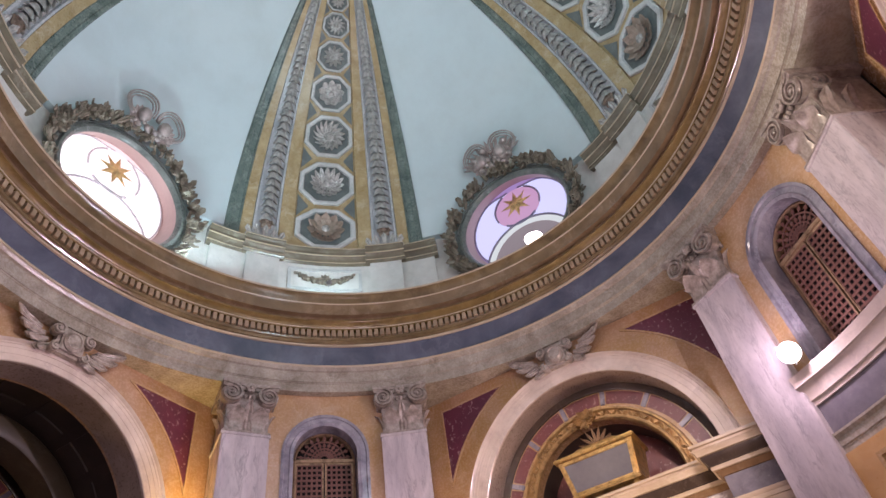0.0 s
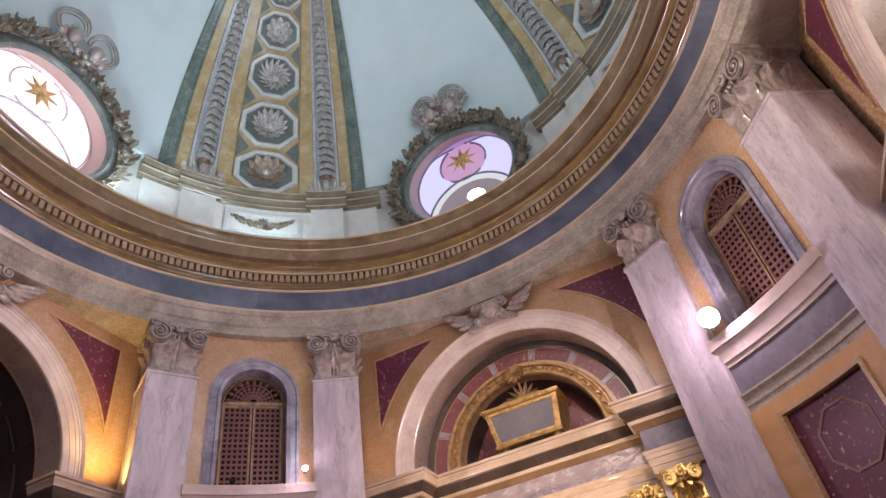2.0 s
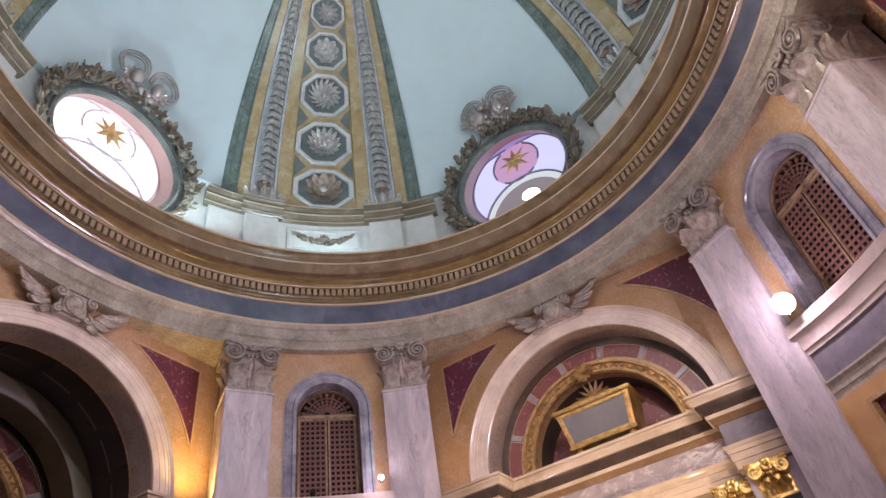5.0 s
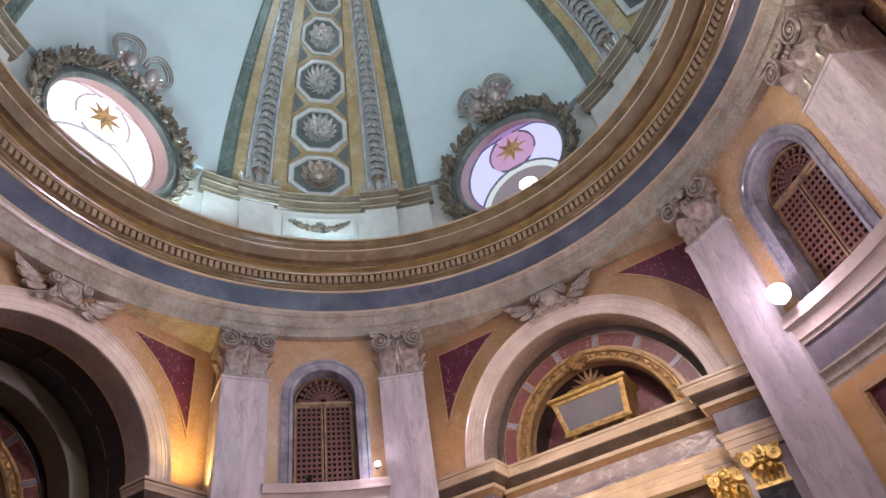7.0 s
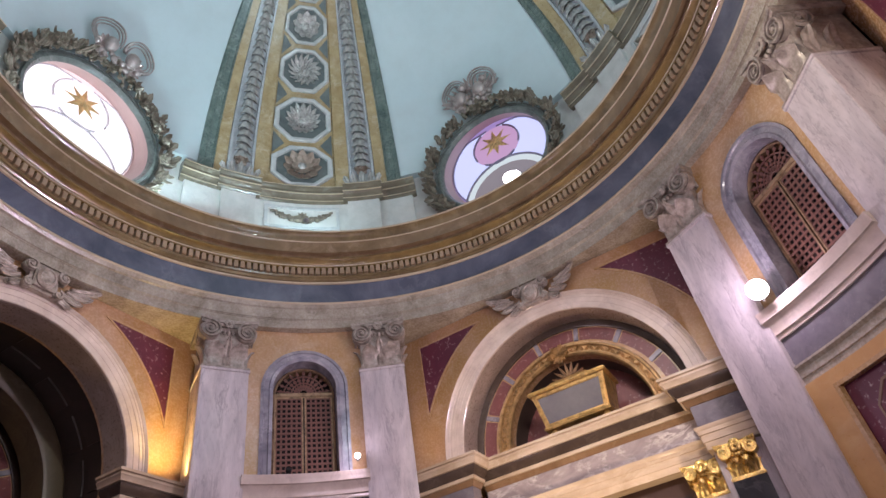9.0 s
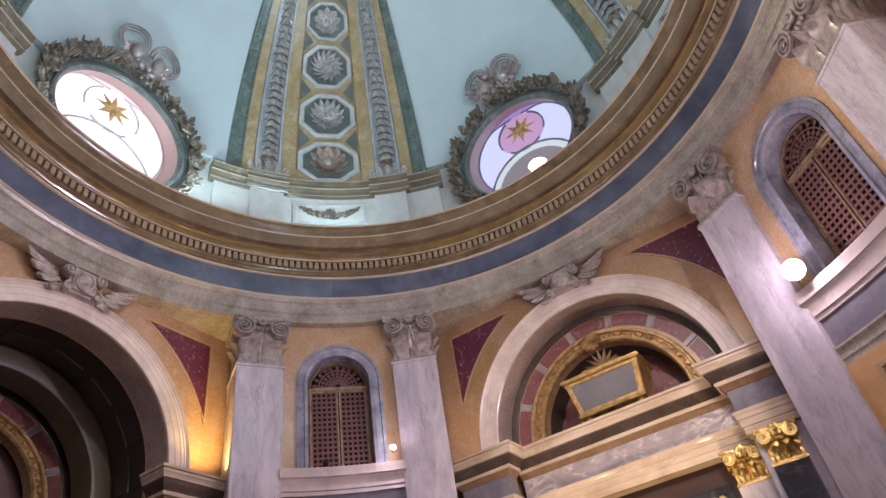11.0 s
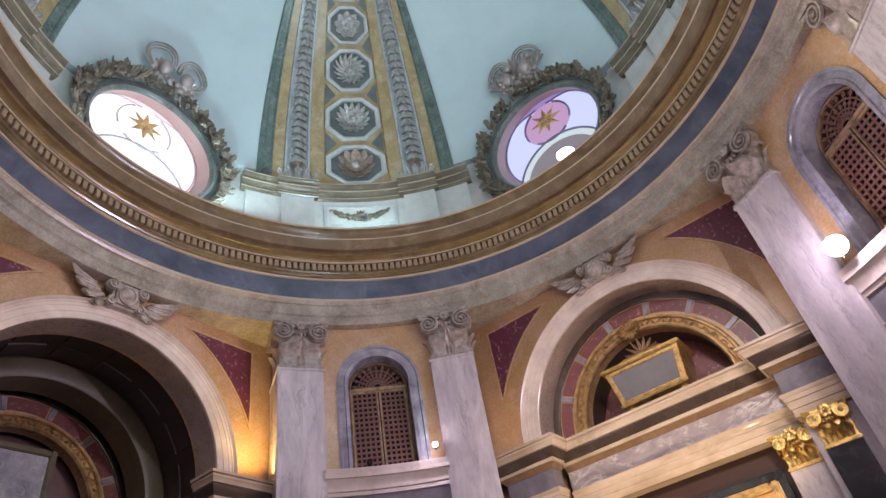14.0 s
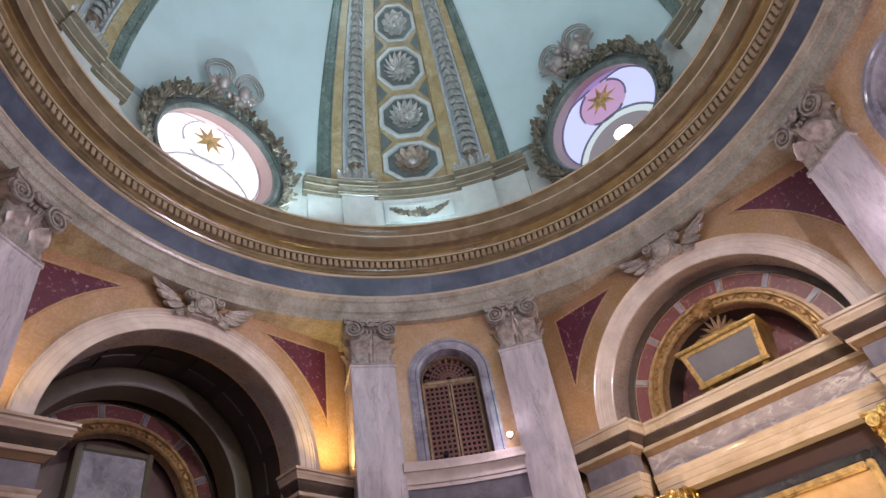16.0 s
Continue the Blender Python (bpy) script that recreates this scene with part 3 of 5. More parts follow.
def pilaster():
    """Local: front face at y = R0, centred on x = 0."""
    p = thing("pilaster", "pale mauve marbled pilaster with a composite stucco capital", "pilaster", "pilasters round the rotunda")
    bm = bmesh.new()
    box(bm, -PIL_W, PIL_W, R0, R0 + PIL_DEPTH, 0.5, PIL_TOP, 0.012)
    box(bm, -PIL_W - 0.02, PIL_W + 0.02, R0 - 0.02, R0 + PIL_DEPTH, PIL_TOP - 0.06, PIL_TOP, 0.008)
    part("shaft", bm, SHAFT, p)
    bm = bmesh.new()
    box(bm, -PIL_W - 0.10, PIL_W + 0.10, R0 - 0.10, R0 + PIL_DEPTH, 0.0, 0.32, 0.02)
    box(bm, -PIL_W - 0.05, PIL_W + 0.05, R0 - 0.05, R0 + PIL_DEPTH, 0.32, 0.52, 0.04)
    part("base", bm, STONE, p)
    c = new("capital")
    c.parent = p
    c.matrix_local = Matrix.Translation((0, R0, PIL_TOP))
    c["label"] = "aged cream stucco composite capital"
    capital_parts(c, PIL_W, PIL_DEPTH, Z_ARCHI - PIL_TOP, CAPITAL)
    return p


first = pilaster()
PIL_AZ = [b + s * 14.05 for b in BAYS for s in (1, -1)]
first.matrix_world = turn(PIL_AZ[0])
for az in PIL_AZ[1:]:
    copy_thing(first, turn(az))


# ---------------------------------------------------------------- great arches
def archivolt(az):
    t = thing("archivolt", "pale marble archivolt with stepped mouldings", "archivolt", "archivolts of the great arches", turn(az), "structure")
    bm = bmesh.new()
    d, ri, ro = ARCH_D, ARCH_RI, ARCH_RO
    arch_sweep(bm, [(ri, d + 0.02), (ri - 0.012, d - 0.06), (ri + 0.0, d - 0.075), (ri + 0.10, d - 0.08), (ri + 0.105, d - 0.088), (ri + 0.20, d - 0.093), (ri + 0.205, d - 0.102), (ri + 0.255, d - 0.105), (ri + 0.265, d - 0.12), (ri + 0.285, d - 0.125), (ri + 0.29, d - 0.115), (ri + 0.30, d - 0.14), (ro - 0.015, d - 0.17), (ro, d - 0.155), (ro, d + 0.01)], ARCH_Z, ARCH_Z - Z_IMPOST, 64)
    part("moulding", bm, ARCHSTONE, t)
    bm = bmesh.new()
    arch_sweep(bm, [(ri - 0.004, d - 0.05), (ri - 0.004, d + 0.50), (ri + 0.10, d + 0.50), (ri + 0.10, d + 0.0)], ARCH_Z, ARCH_Z - Z_IMPOST, 64)
    part("soffit", bm, ARCHSOFFIT, t, "brown-grey marbled soffit")
    return t


for az in ARCHES:
    archivolt(az)


def spandrel(az, side):
    """A sunk purple stone triangle between arch, pier and architrave, with a thin raised border."""
    t = thing("spandrel_panel", "purple porphyry spandrel panel with a pale border", "panel", "spandrel panels", turn(az))
    d = ARCH_D - 0.004
    r = ARCH_RO + 0.49
    x1, ztop = 2.78, 8.69
    a_hi, a_lo = math.asin((ztop - ARCH_Z) / r), math.acos(x1 / r)
    arc = [(r * math.cos(a), ARCH_Z + r * math.sin(a)) for a in np.linspace(a_hi, a_lo, 13)]
    outline = [(x1, ztop)] + arc
    outline = [(side * x, z) for x, z in outline]
    bm = bmesh.new()
    f = bm.faces.new([bm.verts.new((x, d, z)) for x, z in outline])
    up = bmesh.ops.extrude_face_region(bm, geom=[f])
    bmesh.ops.translate(bm, verts=[v for v in up["geom"] if isinstance(v, bmesh.types.BMVert)], vec=(0, -0.008, 0))
    part("field", bm, PURPLE, t)
    bm = bmesh.new()
    n = len(outline)
    for i in range(n):
        a, b = Vector(outline[i]), Vector(outline[(i + 1) % n])
        if (b - a).length < 0.01:
            continue
        q = math.atan2((b - a).y, (b - a).x)
        c = (a + b) / 2
        box(bm, -(b - a).length / 2 - 0.012, (b - a).length / 2 + 0.012, -0.022, 0.0, -0.016, 0.016, 0.0, Matrix.Translation((c.x, d, c.y)) @ Matrix.Rotation(-q, 4, "Y"))
    part("border", bm, SALMON, t, "thin salmon border")


for az in ARCHES:
    for side in (-1, 1):
        spandrel(az, side)


def keystone(az):
    """Winged stucco cartouche between arch and architrave."""
    t = thing("keystone_cartouche", "winged stucco cartouche above the arch", "cartouche", "cartouches over the arches", turn(az))
    d = ARCH_D - 0.16
    bm = bmesh.new()
    box(bm, -0.24, 0.24, d - 0.10, ARCH_D - 0.02, 8.42, 8.92, 0.05)
    part("block", bm, CAPITAL, t)
    bm = bmesh.new()
    lathe(bm, [(0.20, 0.0), (0.19, 0.05), (0.14, 0.09), (0.12, 0.07), (0.02, 0.085)], 18, Matrix.Translation((0, d - 0.08, 8.66)) @ Matrix.Rotation(radians(90), 4, "X") @ Matrix.Diagonal((0.85, 1.0, 1.0, 1.0)))
    part("shield", bm, CAPITAL, t)
    for sx in (-1, 1):
        bm = bmesh.new()
        spiral(bm, sx * 0.28, 8.80, d - 0.12, 0.10, sx, 0.1, 1.6)
        part("scroll", bm, CAPITAL, t)
        bm = bmesh.new()
        spiral(bm, sx * 0.25, 8.46, d - 0.12, 0.075, -sx, 0.1, 1.4)
        part("scroll", bm, CAPITAL, t)
        for k in range(8):
            bm = bmesh.new()
            row = k % 2
            m = Matrix.Translation((sx * (0.27 + 0.075 * (k // 2)), d - 0.02 + 0.05 * row, 8.52 + 0.075 * (k // 2))) @ Matrix.Rotation(radians(sx * (126 - 8 * k)), 4, "Y")
            leaf(bm, m, 0.30 + 0.035 * k, 0.15, 0.35)
            part("feather", bm, CAPITAL, t)
    return t


for az in ARCHES:
    keystone(az)

GILTSTONE = marble("polished_cream_stone", (0.62, 0.51, 0.40), (0.40, 0.30, 0.20), (0.70, 0.61, 0.50), 2.6, 0.13, 0.35, (0.4, 1, 1))
# impost blocks beside each arch: a short run of cornice, blue frieze and architrave
CROWN = [(0.205, 0.0), (0.225, 0.005), (0.232, 0.05), (0.262, 0.088), (0.262, 0.102), (0.248, 0.108), (0.248, 0.128), (0.285, 0.138), (0.285, 0.18), (0.0, 0.185)]
DARK_BAND = [(0.0, 0.0), (0.125, 0.004), (0.13, 0.03), (0.19, 0.10), (0.195, 0.15), (0.0, 0.155)]
STRIP = [(0.0, 0.0), (0.105, 0.002), (0.115, 0.012), (0.118, 0.062), (0.0, 0.068)]
UNDER = [(0.0, 0.0), (0.02, 0.0), (0.03, 0.02), (0.075, 0.07), (0.08, 0.08), (0.0, 0.084)]
ARCHI = [(0.0, 0.0), (0.0, 0.11), (0.018, 0.118), (0.018, 0.22), (0.038, 0.228), (0.038, 0.285), (0.065, 0.315), (0.07, 0.345), (0.0, 0.36)]


def entablature_run(t, x0, x1, y, frieze, stone, mitre=True):
    """Architrave, frieze, bed moulds, dark band and crown of a straight entablature."""
    z = Z_IMPOST
    # the dark band paints in the shadow that the crown throws below it
    for name, prof, base, mat, label in (("crown", CROWN, z - 0.185, stone, "pale polished crown moulding"), ("dark_band", DARK_BAND, z - 0.338, SHADE_BAND, "brown band coloured dark as shade"), ("strip", STRIP, z - 0.404, stone, "pale polished strip"), ("under_band", UNDER, z - 0.486, UNDERBROWN, "brown moulding under the strip"), ("architrave", ARCHI, z - 1.18, stone, "pale stepped architrave")):
        bm = bmesh.new()
        moulding(bm, prof, x0, x1, y, base, mitre)
        part(name, bm, mat, t, label)
    bm = bmesh.new()
    box(bm, x0, x1, y, y + 0.3, z - 0.822, z - 0.484)
    part("frieze", bm, frieze, t, "marble frieze")


def impost(az, side):
    t = thing("impost_block", "impost block with stone cornice and grey frieze", "impost", "impost blocks at the arches", turn(az), "structure")
    x0, x1 = (1.95, 2.9) if side > 0 else (-2.9, -1.95)
    entablature_run(t, x0, x1, 5.90, SLATE, GILTSTONE)
    bm = bmesh.new()
    box(bm, x0 + 0.05, x1 - 0.05, 6.0, 6.5, 0.0, Z_IMPOST - 1.18, 0.02)
    part("pier", bm, SHAFT, t)
    return t


for az in ARCHES:
    for side in (-1, 1):
        impost(az, side)


# ---------------------------------------------------------------- windows of the bays
def window(az, n):
    w = thing("window_%d" % n, "round-headed window with brown lattice shutters in a blue-grey marble surround", "window", "lattice windows", turn(az), "structure")
    h, zs, z0, y = 0.60, 7.66, 5.93, 6.18
    bm = bmesh.new()
    prof = [(h - 0.01, y + 0.3), (h - 0.01, y - 0.05), (h + 0.05, y - 0.07), (h + 0.07, y - 0.05), (h + 0.15, y - 0.05), (h + 0.165, y - 0.08), (h + 0.215, y - 0.08), (h + 0.215, y + 0.04)]
    arch_sweep(bm, prof, zs, zs - z0, 40)
    part("window_frame", bm, GREYBLUE, w, "blue-grey marble surround")
    g = y + 0.26
    hw = h - 0.02
    bm = bmesh.new()
    arch_sweep(bm, [(hw, g - 0.03), (hw, g + 0.05), (hw - 0.04, g + 0.05), (hw - 0.04, g - 0.03), (hw - 0.03, g - 0.05)], zs, zs - z0, 40)
    box(bm, -hw, hw, g - 0.04, g + 0.05, zs - 0.03, zs + 0.04, 0.008)
    part("casing", bm, BRONZE, w, "dull gold casing with transom")
    for sx in (-1, 1):
        lf = bmesh.new()
        xa, xb = sorted((sx * 0.012, sx * (hw - 0.04)))
        for a, b in ((xa, xa + 0.03), (xb - 0.03, xb)):
            box(lf, a, b, g - 0.02, g + 0.02, z0, zs - 0.03, 0.006)
        for a, b in ((z0, z0 + 0.05), (zs - 0.07, zs - 0.03)):
            box(lf, xa + 0.03, xb - 0.03, g - 0.018, g + 0.018, a, b, 0.004)
        fr = part("shutter", lf, BRONZE, w, "narrow gilded shutter frame")
        bm = bmesh.new()
        nx, nz = 5, 16
        ax, bx, az_, bz = xa + 0.03, xb - 0.03, z0 + 0.05, zs - 0.07
        px, pz = (bx - ax) / nx, (bz - az_) / nz
        for i in range(nx + 1):
            x = ax + i * px
            box(bm, max(x - px * 0.19, ax), min(x + px * 0.19, bx), g - 0.008, g + 0.008, az_, bz)
        for k in range(nz + 1):
            z = az_ + k * pz
            box(bm, ax, bx, g - 0.012, g + 0.004, max(z - pz * 0.19, az_), min(z + pz * 0.19, bz))
        part("lattice", bm, LATTICE, fr, "red-brown pierced lattice")
    bm = bmesh.new()
    arch_sweep(bm, [(0.10, g - 0.012), (0.10, g + 0.012), (0.07, g + 0.012), (0.07, g - 0.012)], zs + 0.05, 0, 14)
    for r in (0.24, 0.38):
        arch_sweep(bm, [(r + 0.012, g - 0.012), (r + 0.012, g + 0.012), (r - 0.012, g + 0.012), (r - 0.012, g - 0.012)], zs + 0.03, 0, 24)
    for i in range(11):
        a = radians(180 * (i + 0.5) / 11)
        box(bm, -0.011, 0.011, g - 0.01, g + 0.01, 0.09, hw - 0.05, 0.0, Matrix.Translation((0, 0, zs + 0.03)) @ Matrix.Rotation(math.pi / 2 - a, 4, "Y"))
        for r in (0.17, 0.31, 0.45):
            lathe(bm, [(0.035, -0.008), (0.035, 0.008)], 8, Matrix.Translation((r * math.cos(a), g, zs + 0.03 + r * math.sin(a))) @ Matrix.Rotation(radians(90), 4, "X"))
    part("fanlight_tracery", bm, LATTICE, w, "pierced fan tracery")
    # black box added behind the lattice, its colour stands in for darkness
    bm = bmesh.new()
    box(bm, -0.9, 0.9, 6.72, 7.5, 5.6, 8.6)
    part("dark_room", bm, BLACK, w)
    return w


for n, az in enumerate(BAYS):
    window(az, n + 1)


def bay_band(az):
    """The string course under a bay's window: sill cornice, blue frieze, architrave and a framed panel below."""
    t = thing("sill_band", "stone sill cornice over a grey marble band", "cornice", "sill bands of the bays", turn(az), "structure")
    a = 10.4

    def run(prof, mat, name, label=""):
        bm = bmesh.new()
        revolve(bm, prof, 90 - a, 90 + a, 24, True, True)
        part(name, bm, mat, t, label)

    run([(6.3, 5.50), (6.10, 5.50), (6.09, 5.56), (6.06, 5.57), (6.06, 5.66), (5.99, 5.76), (5.96, 5.77), (5.96, 5.85), (5.93, 5.90), (5.93, 5.92), (6.3, 5.925)], ARCHSTONE, "sill")
    run([(6.3, 5.08), (6.135, 5.08), (6.135, 5.50), (6.3, 5.50)], SLATE, "frieze")
    run([(6.3, 4.80), (6.13, 4.80), (6.13, 4.90), (6.11, 4.91), (6.11, 5.01), (6.07, 5.05), (6.07, 5.08), (6.3, 5.08)], STONE, "architrave")
    p = thing("wall_panel", "sunk purple marble panel in a broad ochre marbled surround", "panel", "wall panels under the windows", turn(az))

    def curved(bm, x0, x1, z0, z1, r0, r1):
        revolve(bm, [(r0, z0), (r0, z1), (r1, z1), (r1, z0)], 90 - math.degrees(x1 / r1), 90 - math.degrees(x0 / r1), 12, True, True)

    bm = bmesh.new()
    for x0, x1, z0, z1 in ((-1.12, -0.66, 2.2, 4.80), (0.66, 1.12, 2.2, 4.80), (-0.66, 0.66, 4.58, 4.80), (-0.66, 0.66, 2.2, 2.66)):
        curved(bm, x0, x1, z0, z1, 6.08, 6.19)
    part("surround", bm, OCHRE, p, "broad ochre marbled surround")
    bm = bmesh.new()
    for x0, x1, z0, z1 in ((-0.70, -0.645, 2.62, 4.62), (0.645, 0.70, 2.62, 4.62), (-0.645, 0.645, 4.565, 4.62), (-0.645, 0.645, 2.62, 2.675)):
        curved(bm, x0, x1, z0, z1, 6.055, 6.14)
    part("moulding", bm, SALMON, p, "thin salmon moulding")
    bm = bmesh.new()
    curved(bm, -0.655, 0.655, 2.67, 4.57, 6.165, 6.19)
    part("field", bm, PURPLE, p)
    bm = bmesh.new()
    arch_sweep(bm, [(0.43, 6.145), (0.43, 6.17), (0.395, 6.17), (0.395, 6.145)], 4.02, 0, 8, 22.5, 382.5)
    part("octagon_inlay", bm, INLAY, p, "thin brown octagonal inlay")


for az in BAYS:
    bay_band(az)


# ---------------------------------------------------------------- dome ribs
def on_dome(a, lat, h):
    """A place on the dome in a bay frame: a degrees to the right, latitude, h metres proud of the plaster."""
    r, p = DOME_R - h, radians(lat)
    return Vector((r * math.cos(p) * math.sin(radians(a)), r * math.cos(p) * math.cos(radians(a)), DOME_Z + r * math.sin(p)))


def dome_frame(a, lat, h, size=1.0):
    """Tangent frame there: x to the right, y outwards, z up the rib."""
    m = Matrix.Rotation(radians(-a), 4, "Z") @ Matrix.Rotation(radians(lat), 4, "X")
    return Matrix.Translation(on_dome(a, lat, h)) @ m @ Matrix.Scale(size, 4)


RIB_LO, RIB_HI = 2.0, 79.0


def rib_band(profile, n=44):
    """A strip up the dome from a cross profile of (degrees, height)."""
    bm = bmesh.new()
    grid(bm, [[on_dome(a, lat, h) for a, h in profile] for lat in np.linspace(RIB_LO, RIB_HI, n)])
    return bm


def petal_mesh(length, width, curl, mat, lobes=1, rows=4):
    bm = bmesh.new()
    leaf(bm, Matrix.Identity(4), length, width, curl, rows, lobes)
    return finish(bm, mat, 50)


def bloom_mesh(mat):
    """An open rose facing local -y: nested lobed cups in one piece."""
    bm = bmesh.new()
    rows = []
    for r, z, lobe in ((0.11, -0.02, 0.0), (0.15, 0.03, 0.16), (0.125, 0.075, 0.16), (0.10, 0.05, 0.1), (0.088, 0.095, 0.14), (0.065, 0.065, 0.1), (0.05, 0.105, 0.1), (0.02, 0.085, 0.0)):
        rows.append([(r * (1 + lobe * math.cos(5 * q + 30 * r)) * math.cos(q), -z, r * (1 + lobe * math.cos(5 * q + 30 * r)) * math.sin(q)) for q in [2 * math.pi * i / 25 for i in range(25)]])
    vs = grid(bm, rows, closed_u=True)
    cap(bm, vs[-1])
    return finish(bm, mat, 50)


PETALS = [petal_mesh(0.38, 0.165, 0.75, STUCCO), petal_mesh(0.40, 0.15, 0.85, STUCCO), petal_mesh(0.37, 0.26, 0.6, STUCCO, 2)]
PINKISH = paint("faded_rose_stucco", (0.46, 0.36, 0.29), (0.22, 0.17, 0.13), 7.0, 0.4, 0.3, 30, 0.4)
PETALS.append(petal_mesh(0.40, 0.25, 0.6, PINKISH, 2))
ROSE_BLOOM = bloom_mesh(PINKISH)
bm = bmesh.new()
lathe(bm, [(0.135, 0.0), (0.13, 0.05), (0.09, 0.09), (0.085, 0.075), (0.05, 0.10), (0.045, 0.13), (0.01, 0.14)], 14, Matrix.Rotation(radians(90), 4, "X"))
BOSS = finish(bm, STUCCO)
bm = bmesh.new()
rows = []
for r, z, lobe in ((0.035, 0.13, 0.0), (0.085, 0.10, 0.05), (0.115, 0.03, 0.12), (0.14, -0.05, 0.2), (0.165, -0.11, 0.28), (0.14, -0.105, 0.28), (0.09, -0.04, 0.1)):
    rows.append([(r * (1 + lobe * math.cos(5 * q)) * math.cos(q), 0.75 * r * (1 + lobe * math.cos(5 * q)) * math.sin(q), z - 0.03 * lobe * 4 * math.cos(5 * q)) for q in [2 * math.pi * i / 30 for i in range(30)]])
vs = grid(bm, rows, closed_u=True)
cap(bm, vs[0])
HUSK = finish(bm, STUCCO, 50)
OCT_LAT = [8.3, 21.6, 34.6, 45.9, 55.2, 62.8, 68.6, 73.2, 76.8]


def octagon(bm, lat, wide, high, h_out, h_in, inner):
    """A raised octagonal frame; its opening sinks back to the rib's ground."""
    rows = []
    k = 0.42
    unit = [(1, -k), (1, k), (k, 1), (-k, 1), (-1, k), (-1, -k), (-k, -1), (k, -1)]
    for u, v in unit:
        rows.append([on_dome(u * wide * f, lat + v * high * f, h) for f, h in ((1.0, 0.02), (1.0, h_out * 0.8), (0.97, h_out), (inner + 0.05, h_out), (inner, h_out * 0.85), (inner - 0.03, h_in))])
    grid(bm, rows, closed_v=True)


def dome_rib():
    r = thing("dome_rib", "marbled dome rib with octagonal coffers, rosettes and husk garlands", "rib", "ribs of the dome")
    for s in (-1, 1):
        part("edge_band", rib_band([(s * a, h) for a, h in ((22.7, -0.02), (22.6, 0.05), (22.2, 0.08), (21.5, 0.08), (21.3, 0.06), (20.0, 0.06), (19.8, 0.10), (19.5, 0.10), (19.4, 0.02))]), RIB_GREEN, r, "dark green marbled edge band")
        part("outer_band", rib_band([(s * a, h) for a, h in ((19.45, 0.02), (19.4, 0.10), (16.9, 0.10), (16.8, 0.03))]), RIB_OCHRE, r, "ochre marbled band")
        part("garland_ground", rib_band([(s * a, h) for a, h in ((16.85, 0.04), (16.7, 0.115), (16.2, 0.115), (16.1, 0.05), (11.5, 0.05), (11.4, 0.115), (10.9, 0.115), (10.8, 0.04))]), RIB_GREY, r, "grey marbled ground of the garland")
        part("inner_band", rib_band([(s * a, h) for a, h in ((10.85, 0.03), (10.8, 0.10), (7.6, 0.10), (7.5, 0.01))]), RIB_OCHRE, r, "ochre marbled band")
    part("coffer_ground", rib_band([(a, 0.03) for a in (-7.6, -4, 0, 4, 7.6)]), RIB_OCHRE, r, "ochre marbled ground between the coffers")
    for i, lat in enumerate(OCT_LAT):
        c = math.cos(radians(lat))
        high = min(5.9, 6.65 * c)
        bm = bmesh.new()
        floor = [on_dome(u * 6.6, lat + v * high * 0.92, 0.045) for u, v in ((1, -0.42), (1, 0.42), (0.42, 1), (-0.42, 1), (-1, 0.42), (-1, -0.42), (-0.42, -1), (0.42, -1))]
        cap(bm, [bm.verts.new(q) for q in floor])
        part("coffer_floor", bm, COFFER_DARK, r, "dark green-grey sunk coffer floor")
        if i + 1 < len(OCT_LAT):
            mid = (lat + high + OCT_LAT[i + 1] - min(5.9, 6.65 * math.cos(radians(OCT_LAT[i + 1])))) / 2
            for s in (-1, 1):
                bm = bmesh.new()
                tri = [(s * 7.1, mid + 3.1 * c), (s * 7.1, mid - 3.1 * c), (s * 4.3, mid)]
                low = [bm.verts.new(on_dome(a, b, 0.02)) for a, b in tri]
                top = [bm.verts.new(on_dome(a, b, 0.042)) for a, b in tri]
                cap(bm, top)
                for k in range(3):
                    bm.faces.new((low[k], low[(k + 1) % 3], top[(k + 1) % 3], top[k]))
                part("corner_inset", bm, COFFER_DARK, r, "dark green triangular inset")
        bm = bmesh.new()
        octagon(bm, lat, 7.15, high, 0.12, 0.045, 0.84)
        part("coffer_frame", bm, COFFER_PALE, r, "pale octagonal coffer frame")
        size = high / 5.9 * 1.08
        boss = part("rosette", BOSS, STUCCO, r, "silvery stucco rosette" if i else "faded rose-brown rosette", dome_frame(0, lat, 0.045, size))
        kind = (3, 0, 1, 2, 0, 1, 0, 1, 0)[i]
        n = (11, 15, 16, 9, 11, 12, 10, 10, 10)[i]
        for k in range(n):
            tilt = Matrix.Rotation(radians(28), 4, "Z") if kind == 1 else Matrix.Identity(4)
            part("petal", PETALS[kind], STUCCO, boss, m=Matrix.Rotation(2 * math.pi * k / n, 4, "Y") @ Matrix.Translation((0, -0.03, 0.085)) @ tilt)
        if kind != 1:
            for k in range(n):
                part("petal", PETALS[kind], STUCCO, boss, m=Matrix.Rotation(2 * math.pi * (k + 0.5) / n, 4, "Y") @ Matrix.Translation((0, -0.075, 0.055)) @ Matrix.Scale(0.62, 4))
    for s in (-1, 1):
        lat = 8.6
        while lat < 74:
            c = math.cos(radians(lat))
            part("husk", HUSK, STUCCO, r, m=dome_frame(s * 13.8, lat, 0.10, 0.38 + 0.78 * c))
            lat += 0.95 + 1.15 * c
        bm = bmesh.new()
        m = dome_frame(s * 13.8, 3.7, 0.05, 1.25)
        box(bm, -0.38, 0.38, -0.10, 0.05, -0.16, -0.04, 0.02, m)
